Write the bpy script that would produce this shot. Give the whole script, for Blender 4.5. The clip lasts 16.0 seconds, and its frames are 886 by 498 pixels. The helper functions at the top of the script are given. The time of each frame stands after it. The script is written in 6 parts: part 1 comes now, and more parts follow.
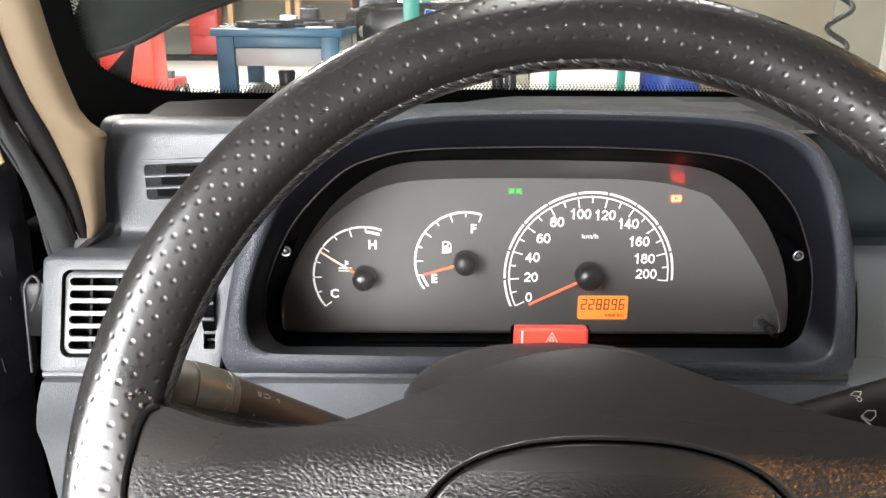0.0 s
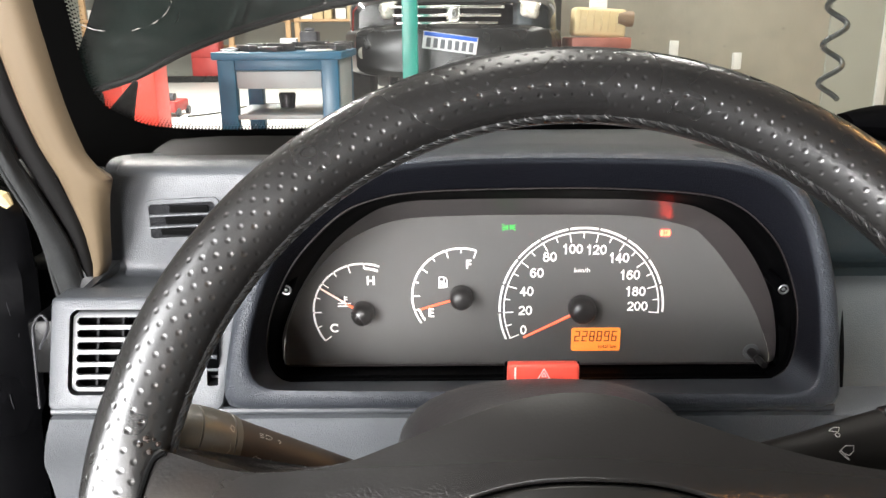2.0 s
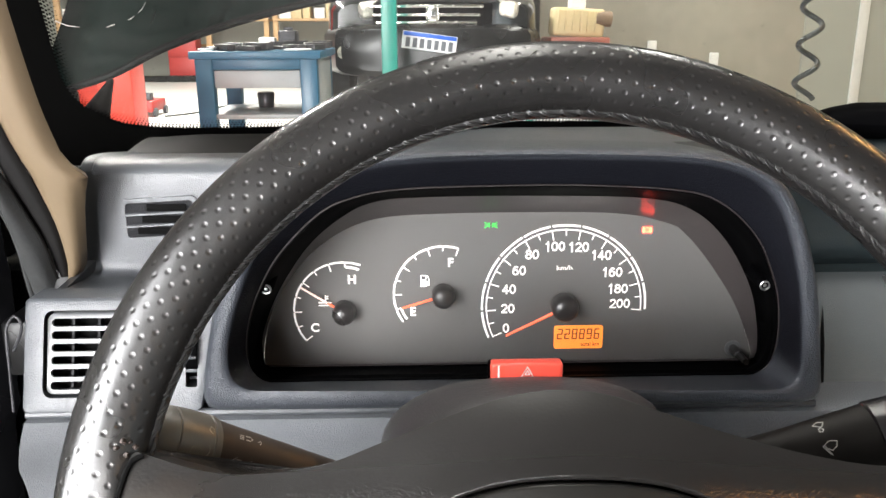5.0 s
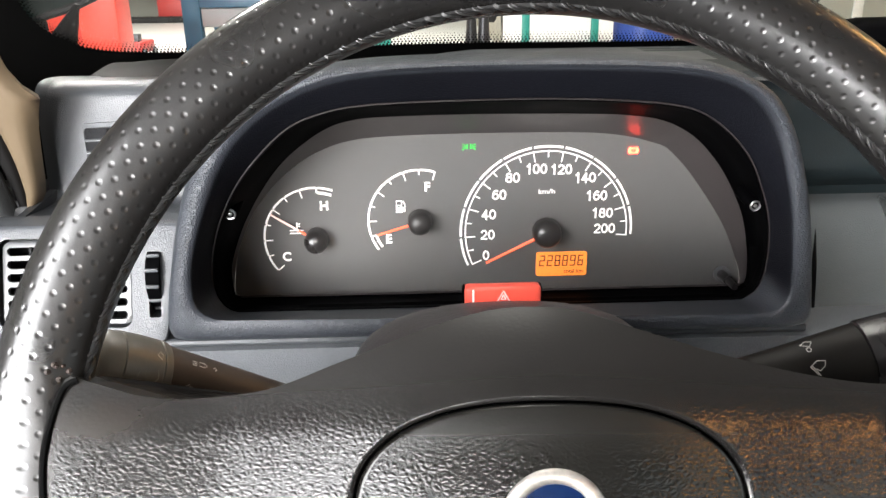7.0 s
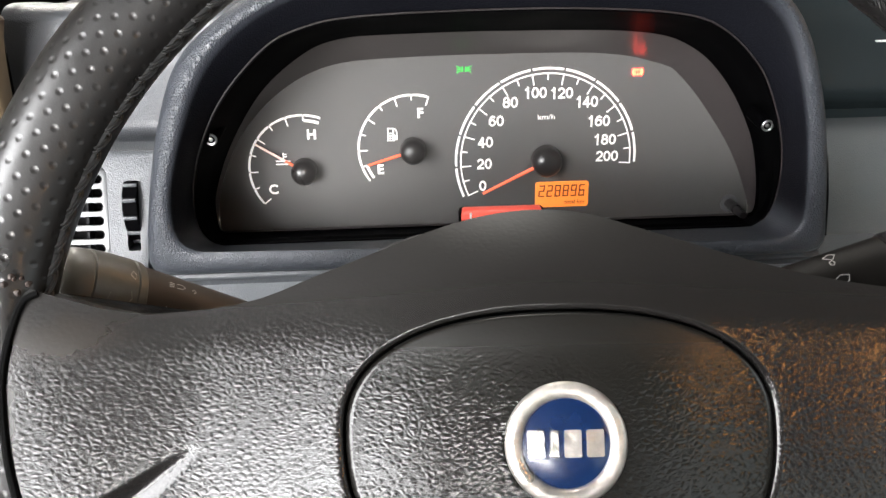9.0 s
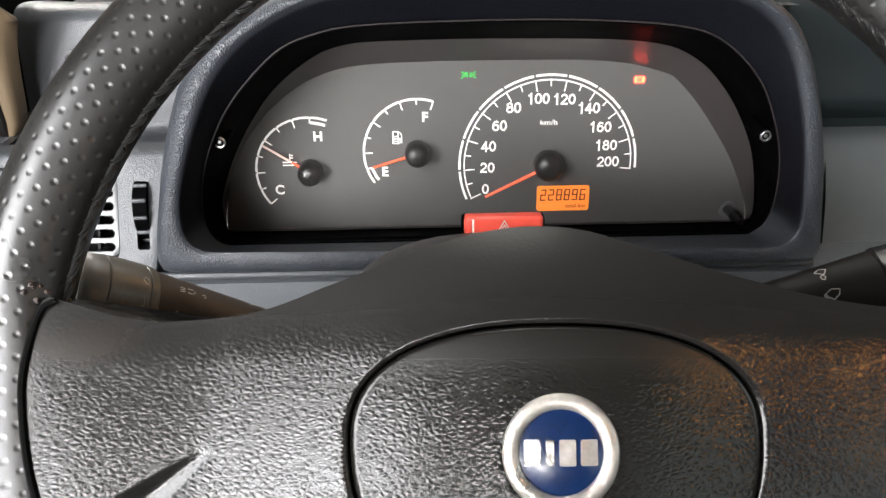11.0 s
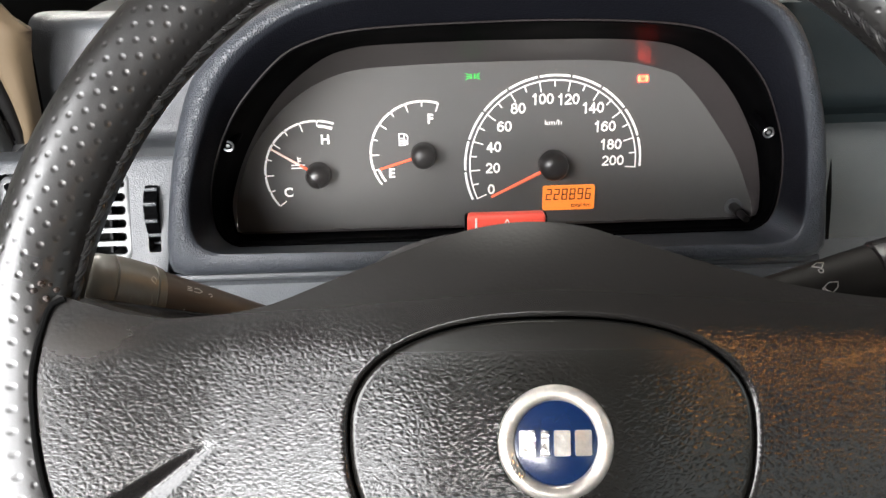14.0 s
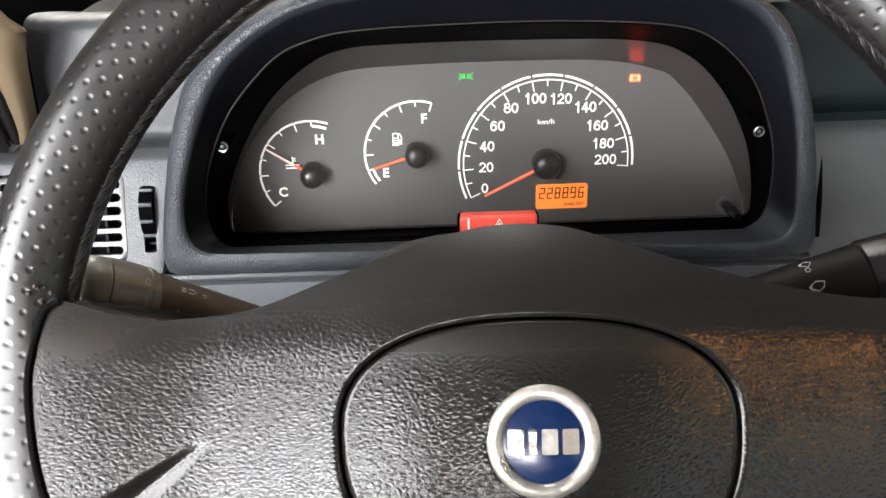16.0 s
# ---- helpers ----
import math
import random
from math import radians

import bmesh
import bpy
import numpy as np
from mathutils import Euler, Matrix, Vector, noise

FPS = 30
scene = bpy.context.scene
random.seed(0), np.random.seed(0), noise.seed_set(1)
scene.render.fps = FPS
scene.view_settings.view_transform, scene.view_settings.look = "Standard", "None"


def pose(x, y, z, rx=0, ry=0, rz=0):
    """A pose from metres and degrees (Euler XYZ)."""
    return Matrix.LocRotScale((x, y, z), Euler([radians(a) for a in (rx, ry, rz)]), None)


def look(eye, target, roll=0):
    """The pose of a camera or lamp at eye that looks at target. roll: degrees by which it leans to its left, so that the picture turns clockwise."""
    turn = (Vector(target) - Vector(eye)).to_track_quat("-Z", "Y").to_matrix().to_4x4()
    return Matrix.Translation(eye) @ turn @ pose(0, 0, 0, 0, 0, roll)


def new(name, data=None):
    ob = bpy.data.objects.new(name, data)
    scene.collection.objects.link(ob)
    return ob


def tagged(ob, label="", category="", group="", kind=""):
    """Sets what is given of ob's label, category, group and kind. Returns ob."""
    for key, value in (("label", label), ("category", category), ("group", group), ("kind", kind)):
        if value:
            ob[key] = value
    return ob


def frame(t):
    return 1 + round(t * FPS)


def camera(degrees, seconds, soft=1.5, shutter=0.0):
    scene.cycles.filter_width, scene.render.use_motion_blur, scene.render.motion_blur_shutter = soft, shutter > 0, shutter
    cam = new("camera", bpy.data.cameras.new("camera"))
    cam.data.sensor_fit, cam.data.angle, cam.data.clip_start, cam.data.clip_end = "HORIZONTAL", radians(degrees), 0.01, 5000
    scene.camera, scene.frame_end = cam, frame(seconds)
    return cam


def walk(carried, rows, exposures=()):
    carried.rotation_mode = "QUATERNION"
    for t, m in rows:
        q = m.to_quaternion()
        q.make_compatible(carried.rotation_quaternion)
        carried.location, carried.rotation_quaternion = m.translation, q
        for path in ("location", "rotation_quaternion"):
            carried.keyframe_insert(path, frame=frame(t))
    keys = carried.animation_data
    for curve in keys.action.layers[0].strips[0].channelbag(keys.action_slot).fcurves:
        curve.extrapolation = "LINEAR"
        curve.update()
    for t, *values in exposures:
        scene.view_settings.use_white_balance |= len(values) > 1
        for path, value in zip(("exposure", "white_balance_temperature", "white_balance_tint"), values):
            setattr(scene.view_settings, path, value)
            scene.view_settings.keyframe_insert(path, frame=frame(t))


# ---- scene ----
cam = camera(58.84, 16.0)
# seconds, place in metres, turn in degrees
ROWS = [
    (0.0, -0.0006, -0.0004, 1.1413, 73.10, -0.29, -0.06),
    (0.5, 0.0135, 0.0049, 1.1354, 72.87, 0.36, -0.45),
    (1.0, -0.0181, 0.0025, 1.1471, 72.97, 0.69, 0.34),
    (1.5, -0.0059, -0.0020, 1.1529, 73.37, 0.35, 0.22),
    (2.0, 0.0035, -0.0125, 1.1589, 74.37, 0.32, -0.12),
    (2.5, -0.0007, -0.0134, 1.1598, 75.02, 0.21, -0.43),
    (3.0, 0.0008, -0.0122, 1.1593, 75.16, 0.00, -0.91),
    (3.5, 0.0007, -0.0119, 1.1579, 75.03, -0.14, -1.32),
    (6.0, 0.0084, -0.0067, 1.1549, 73.30, 0.48, -1.87),
    (6.5, 0.0209, -0.0024, 1.1498, 72.17, 0.45, -2.15),
    (7.0, 0.0175, 0.0117, 1.1364, 70.19, 0.68, -1.95),
    (7.5, 0.0276, 0.0066, 1.1339, 69.57, 1.47, -2.09),
    (8.0, 0.0285, 0.0100, 1.1235, 69.18, 1.75, -2.66),
    (8.5, 0.0171, 0.0289, 1.1071, 68.08, 1.44, -2.68),
    (11.0, 0.0161, 0.0229, 1.1194, 66.60, 0.41, -2.18),
    (11.5, 0.0172, 0.0187, 1.1222, 66.89, 0.84, -1.67),
    (12.0, 0.0225, 0.0219, 1.1197, 66.76, 1.24, -1.23),
    (12.5, 0.0225, 0.0217, 1.1232, 66.86, 1.41, -1.19),
    (13.0, 0.0163, 0.0192, 1.1233, 66.81, 1.42, -1.15),
    (13.5, 0.0227, 0.0162, 1.1223, 66.89, 1.43, -1.04),
    (14.0, 0.0233, 0.0160, 1.1189, 66.93, 1.46, -1.25),
    (14.5, 0.0290, 0.0157, 1.1179, 66.75, 1.57, -1.32),
    (15.0, 0.0289, 0.0115, 1.1217, 66.76, 1.61, -1.40),
    (15.5, 0.0254, 0.0147, 1.1195, 66.57, 1.60, -1.38),
    (16.0, 0.0264, 0.0133, 1.1223, 66.62, 1.59, -1.44),
]
walk(cam, [(t, pose(x, y, z, rx, ry, rz)) for t, x, y, z, rx, ry, rz in ROWS],
     [(0.0, 0.19), (3.5, 0.13), (6.0, 0.16), (7.0, 0.14), (7.5, 0.20), (8.2, 0.24), (8.5, 0.15), (11.0, -0.26), (12.0, -0.21), (13.0, -0.10), (16.0, -0.23)])

# ---- world and light ----
world = bpy.data.worlds.new("sky")
scene.world = world
world.use_nodes = True
wn = world.node_tree
sky = wn.nodes.new("ShaderNodeTexSky")
sky.sky_type, sky.sun_disc = "NISHITA", False
sky.sun_elevation, sky.sun_rotation = radians(40), radians(120)
wn.nodes["Background"].inputs["Strength"].default_value = 0.08
wn.links.new(sky.outputs[0], wn.nodes["Background"].inputs["Color"])


def area(name, m, sx, sy, watts, col):
    d = bpy.data.lights.new(name, "AREA")
    d.shape, d.size, d.size_y, d.energy, d.color = "RECTANGLE", sx, sy, watts, col
    ob = new(name, d)
    ob.matrix_world = m
    return ob


# the open gate behind and to the left of the car, with the daylight that falls in
area("gate_daylight", look((-4.7, -7.95, 1.62), (-4.7, 0, 1.62)), 5.0, 3.1, 2000, (0.98, 0.97, 0.97))
# a lamp added at an unseen rear window to even the light on the dials, then daylight in the driver's door and the side
# window behind it
area("rear_fill_light", look((-0.10, -2.16, 1.36), (-0.05, 0.3, 1.05)), 0.62, 0.44, 76, (1.0, 0.972, 0.95))
area("door_daylight", look((-0.47, -0.75, 1.225), (0.5, -0.75, 1.165)), 1.75, 0.47, 72, (0.975, 0.975, 0.99))
# daylight in the side windows of the passenger's side
area("passenger_daylight", look((1.16, -0.10, 1.24), (0.0, 0.1, 1.1)), 0.7, 0.40, 2.0, (0.86, 0.95, 1.0))
area("rear_side_daylight", look((1.185, -1.50, 1.34), (0.2, 0.2, 1.0)), 0.85, 0.40, 1.9, (0.86, 0.97, 1.0))
# unseen lamps added under the ceiling to brighten the hall and the rim's top
for lx, ly, watts in ((-3.3, 8.2, 950), (-3.5, 13.0, 950), (2.4, 5.9, 270), (0.2, 1.6, 170)):
    area("ceiling_fill", look((lx, ly, 5.2), (lx, ly, 0)), 0.5, 5.0, watts, (1.0, 0.96, 0.90))
# a warm bay lamp under the ceiling on the passenger side
area("bay_lamp_glow", look((6.6, 4.0, 5.28), (6.0, 3.6, 0)), 0.42, 0.42, 130, (1.0, 0.52, 0.18))
# the warm dome lamp under the car's roof lining
area("dome_lamp_glow", look((1.00, -0.86, 1.568), (0.35, 0.0, 1.0)), 0.12, 0.08, 2.0, (1.0, 0.43, 0.12))

# ---- materials ----


def mat(name, col, rough=0.5, metal=0.0, var=0.15, scale=60.0, bump=0.0, bscale=900.0, bdist=0.0004, cells=False,
        spec=0.5, stretch=None, crease=False, emit=None, power=0.0, stain=0.0, coat=0.0, rvar=0.1):
    m = bpy.data.materials.new(name)
    m.use_nodes = True
    nt = m.node_tree
    p = nt.nodes["Principled BSDF"]

    def node(kind, **sets):
        n = nt.nodes.new(kind)
        for k, v in sets.items():
            n.inputs[k].default_value = v
        return n
    tc = node("ShaderNodeTexCoord")
    fine = node("ShaderNodeTexNoise", Scale=scale, Detail=5.0, Roughness=0.6)
    wide = node("ShaderNodeTexNoise", Scale=scale * 0.09, Detail=3.0, Roughness=0.55)
    for n in (fine, wide):
        nt.links.new(tc.outputs["Object"], n.inputs["Vector"])
    mixv = node("ShaderNodeMath")
    mixv.operation = "MULTIPLY_ADD"
    mixv.inputs[1].default_value = stain
    nt.links.new(wide.outputs["Fac"], mixv.inputs[0])
    nt.links.new(fine.outputs["Fac"], mixv.inputs[2])
    rng = node("ShaderNodeMapRange")
    rng.inputs[1].default_value, rng.inputs[2].default_value = 0.25 + 0.25 * stain, 0.75 + 0.75 * stain
    rng.inputs[3].default_value, rng.inputs[4].default_value = 1 - var, 1 + var
    nt.links.new(mixv.outputs[0], rng.inputs[0])
    tint = node("ShaderNodeMix")
    tint.data_type, tint.blend_type = "RGBA", "MULTIPLY"
    tint.inputs[0].default_value = 1.0
    tint.inputs[6].default_value = (*col, 1)
    nt.links.new(rng.outputs[0], tint.inputs[7])
    nt.links.new(tint.outputs[2], p.inputs["Base Color"])
    rr = node("ShaderNodeMapRange")
    rr.inputs[1].default_value, rr.inputs[2].default_value = 0.3, 0.7
    rr.inputs[3].default_value, rr.inputs[4].default_value = max(0.02, rough - rvar), min(1, rough + rvar)
    nt.links.new(wide.outputs["Fac"], rr.inputs[0])
    nt.links.new(rr.outputs[0], p.inputs["Roughness"])
    p.inputs["Metallic"].default_value = metal
    p.inputs["Specular IOR Level"].default_value = spec
    p.inputs["Coat Weight"].default_value = coat
    if emit:
        p.inputs["Emission Color"].default_value = (*emit, 1)
        p.inputs["Emission Strength"].default_value = power
    if bump:
        b = node("ShaderNodeBump", Strength=bump, Distance=bdist)
        if cells:
            warp = node("ShaderNodeTexNoise", Scale=bscale * 0.8, Detail=2.0)
            nt.links.new(tc.outputs["Object"], warp.inputs["Vector"])
            add = node("ShaderNodeVectorMath")
            add.operation = "MULTIPLY_ADD"
            add.inputs[1].default_value = ((0.5 if crease else 0.8) / bscale,) * 3
            nt.links.new(warp.outputs["Color"], add.inputs[0])
            nt.links.new(tc.outputs["Object"], add.inputs[2])
            if stretch:
                sc = node("ShaderNodeVectorMath")
                sc.operation = "MULTIPLY"
                sc.inputs[1].default_value = stretch
                nt.links.new(add.outputs[0], sc.inputs[0])
                add = sc
            vo = node("ShaderNodeTexVoronoi", Scale=bscale)
            vo.feature = "DISTANCE_TO_EDGE" if crease else "SMOOTH_F1"
            if not crease:
                vo.inputs["Smoothness"].default_value = 0.22
            nt.links.new(add.outputs[0], vo.inputs["Vector"])
            top = node("ShaderNodeMapRange")
            top.interpolation_type = "SMOOTHSTEP"
            top.inputs[2].default_value, top.inputs[3].default_value, top.inputs[4].default_value = 0.75, 1.0, 0.0
            nt.links.new(vo.outputs["Distance"], top.inputs[0])
            nt.links.new(top.outputs[0], b.inputs["Height"])
            if crease:
                # pebbles with flat, slightly tilted tops between narrow creases
                top.inputs[2].default_value, top.inputs[3].default_value, top.inputs[4].default_value = 0.42, 0.0, 1.0
                tilt, both = node("ShaderNodeTexNoise", Scale=bscale * 0.45, Detail=1.0), node("ShaderNodeMath")
                both.operation = "MULTIPLY_ADD"
                both.inputs[1].default_value = 0.8
                nt.links.new(add.outputs[0], tilt.inputs["Vector"])
                nt.links.new(tilt.outputs["Fac"], both.inputs[0])
                nt.links.new(top.outputs[0], both.inputs[2])
                nt.links.new(both.outputs[0], b.inputs["Height"])
        else:
            gr = node("ShaderNodeTexNoise", Scale=bscale, Detail=3.0)
            nt.links.new(tc.outputs["Object"], gr.inputs["Vector"])
            nt.links.new(gr.outputs["Fac"], b.inputs["Height"])
        nt.links.new(b.outputs[0], p.inputs["Normal"])
    return m


def pane_mat(name, tint, ior, rough=0.0, dust_haze=0.0):
    """A thin clear sheet: it lets light straight through and mirrors a little."""
    m = bpy.data.materials.new(name)
    m.use_nodes = True
    nt = m.node_tree
    out = nt.nodes["Material Output"]
    clear, gloss = nt.nodes.new("ShaderNodeBsdfTransparent"), nt.nodes.new("ShaderNodeBsdfGlossy")
    clear.inputs[0].default_value = (*tint, 1)
    gloss.inputs["Roughness"].default_value = rough
    fr, mix = nt.nodes.new("ShaderNodeFresnel"), nt.nodes.new("ShaderNodeMixShader")
    fr.inputs[0].default_value = ior
    nt.links.new(fr.outputs[0], mix.inputs[0])
    nt.links.new(clear.outputs[0], mix.inputs[1])
    nt.links.new(gloss.outputs[0], mix.inputs[2])
    nt.links.new(mix.outputs[0], out.inputs[0])
    # this film stands for dust and also for reflected haze on the pane
    if dust_haze:
        film, over, spots, amount = (nt.nodes.new("ShaderNode" + k) for k in ("BsdfDiffuse", "MixShader", "TexNoise", "MapRange"))
        film.inputs[0].default_value = (0.55, 0.52, 0.50, 1)
        spots.inputs["Scale"].default_value, spots.inputs["Detail"].default_value = 45.0, 6.0
        amount.inputs[1].default_value, amount.inputs[2].default_value = 0.35, 0.75
        amount.inputs[3].default_value, amount.inputs[4].default_value = dust_haze * 0.75, dust_haze * 1.5
        nt.links.new(spots.outputs["Fac"], amount.inputs[0])
        # clots of dirt among the fine film
        clot, size, total = (nt.nodes.new("ShaderNode" + k) for k in ("TexVoronoi", "MapRange", "Math"))
        clot.inputs["Scale"].default_value = 55.0
        size.inputs[1].default_value, size.inputs[2].default_value = 0.03, 0.075
        size.inputs[3].default_value, size.inputs[4].default_value = 12.0 * dust_haze, 0.0
        total.operation = "ADD"
        nt.links.new(clot.outputs["Distance"], size.inputs[0])
        nt.links.new(amount.outputs[0], total.inputs[0])
        nt.links.new(size.outputs[0], total.inputs[1])
        nt.links.new(total.outputs[0], over.inputs[0])
        nt.links.new(mix.outputs[0], over.inputs[1])
        nt.links.new(film.outputs[0], over.inputs[2])
        nt.links.new(over.outputs[0], out.inputs[0])
    return m


def rim_mat():
    """Black leather with staggered rows of small dimples, laid out in the rim's own length and girth."""
    m = mat("perforated_leather", (0.0075, 0.0071, 0.0069), 0.295, spec=0.6, var=0.12, scale=150, bump=0.10, bscale=1800, bdist=0.0003)
    nt = m.node_tree
    p = nt.nodes["Principled BSDF"]
    old = p.inputs["Normal"].links[0].from_node
    uv = nt.nodes.new("ShaderNodeUVMap")
    uv.uv_map = "girth"
    sep = nt.nodes.new("ShaderNodeSeparateXYZ")
    nt.links.new(uv.outputs[0], sep.inputs[0])

    def math_node(op, a, b=None, c=None):
        n = nt.nodes.new("ShaderNodeMath")
        n.operation = op
        for i, v in enumerate((a, b, c)):
            if v is None:
                continue
            if isinstance(v, (int, float)):
                n.inputs[i].default_value = v
            else:
                nt.links.new(v, n.inputs[i])
        return n.outputs[0]
    row = math_node("FLOOR", sep.outputs[1])
    shift = math_node("MULTIPLY", math_node("MODULO", row, 2.0), 0.5)
    a = math_node("MULTIPLY", math_node("SUBTRACT", math_node("FRACT", math_node("ADD", sep.outputs[0], shift)), 0.5), 7.7)
    b = math_node("MULTIPLY", math_node("SUBTRACT", math_node("FRACT", sep.outputs[1]), 0.5), 4.4)
    d = math_node("SQRT", math_node("ADD", math_node("MULTIPLY", a, a), math_node("MULTIPLY", b, b)))
    dot = nt.nodes.new("ShaderNodeMapRange")
    dot.interpolation_type = "SMOOTHSTEP"
    dot.inputs[1].default_value, dot.inputs[2].default_value = 0.0, 1.6
    nt.links.new(d, dot.inputs[0])
    bm_ = nt.nodes.new("ShaderNodeBump")
    bm_.inputs["Strength"].default_value, bm_.inputs["Distance"].default_value = 0.38, 0.0006
    nt.links.new(dot.outputs[0], bm_.inputs["Height"])
    nt.links.new(old.outputs[0], bm_.inputs["Normal"])
    nt.links.new(bm_.outputs[0], p.inputs["Normal"])
    return m


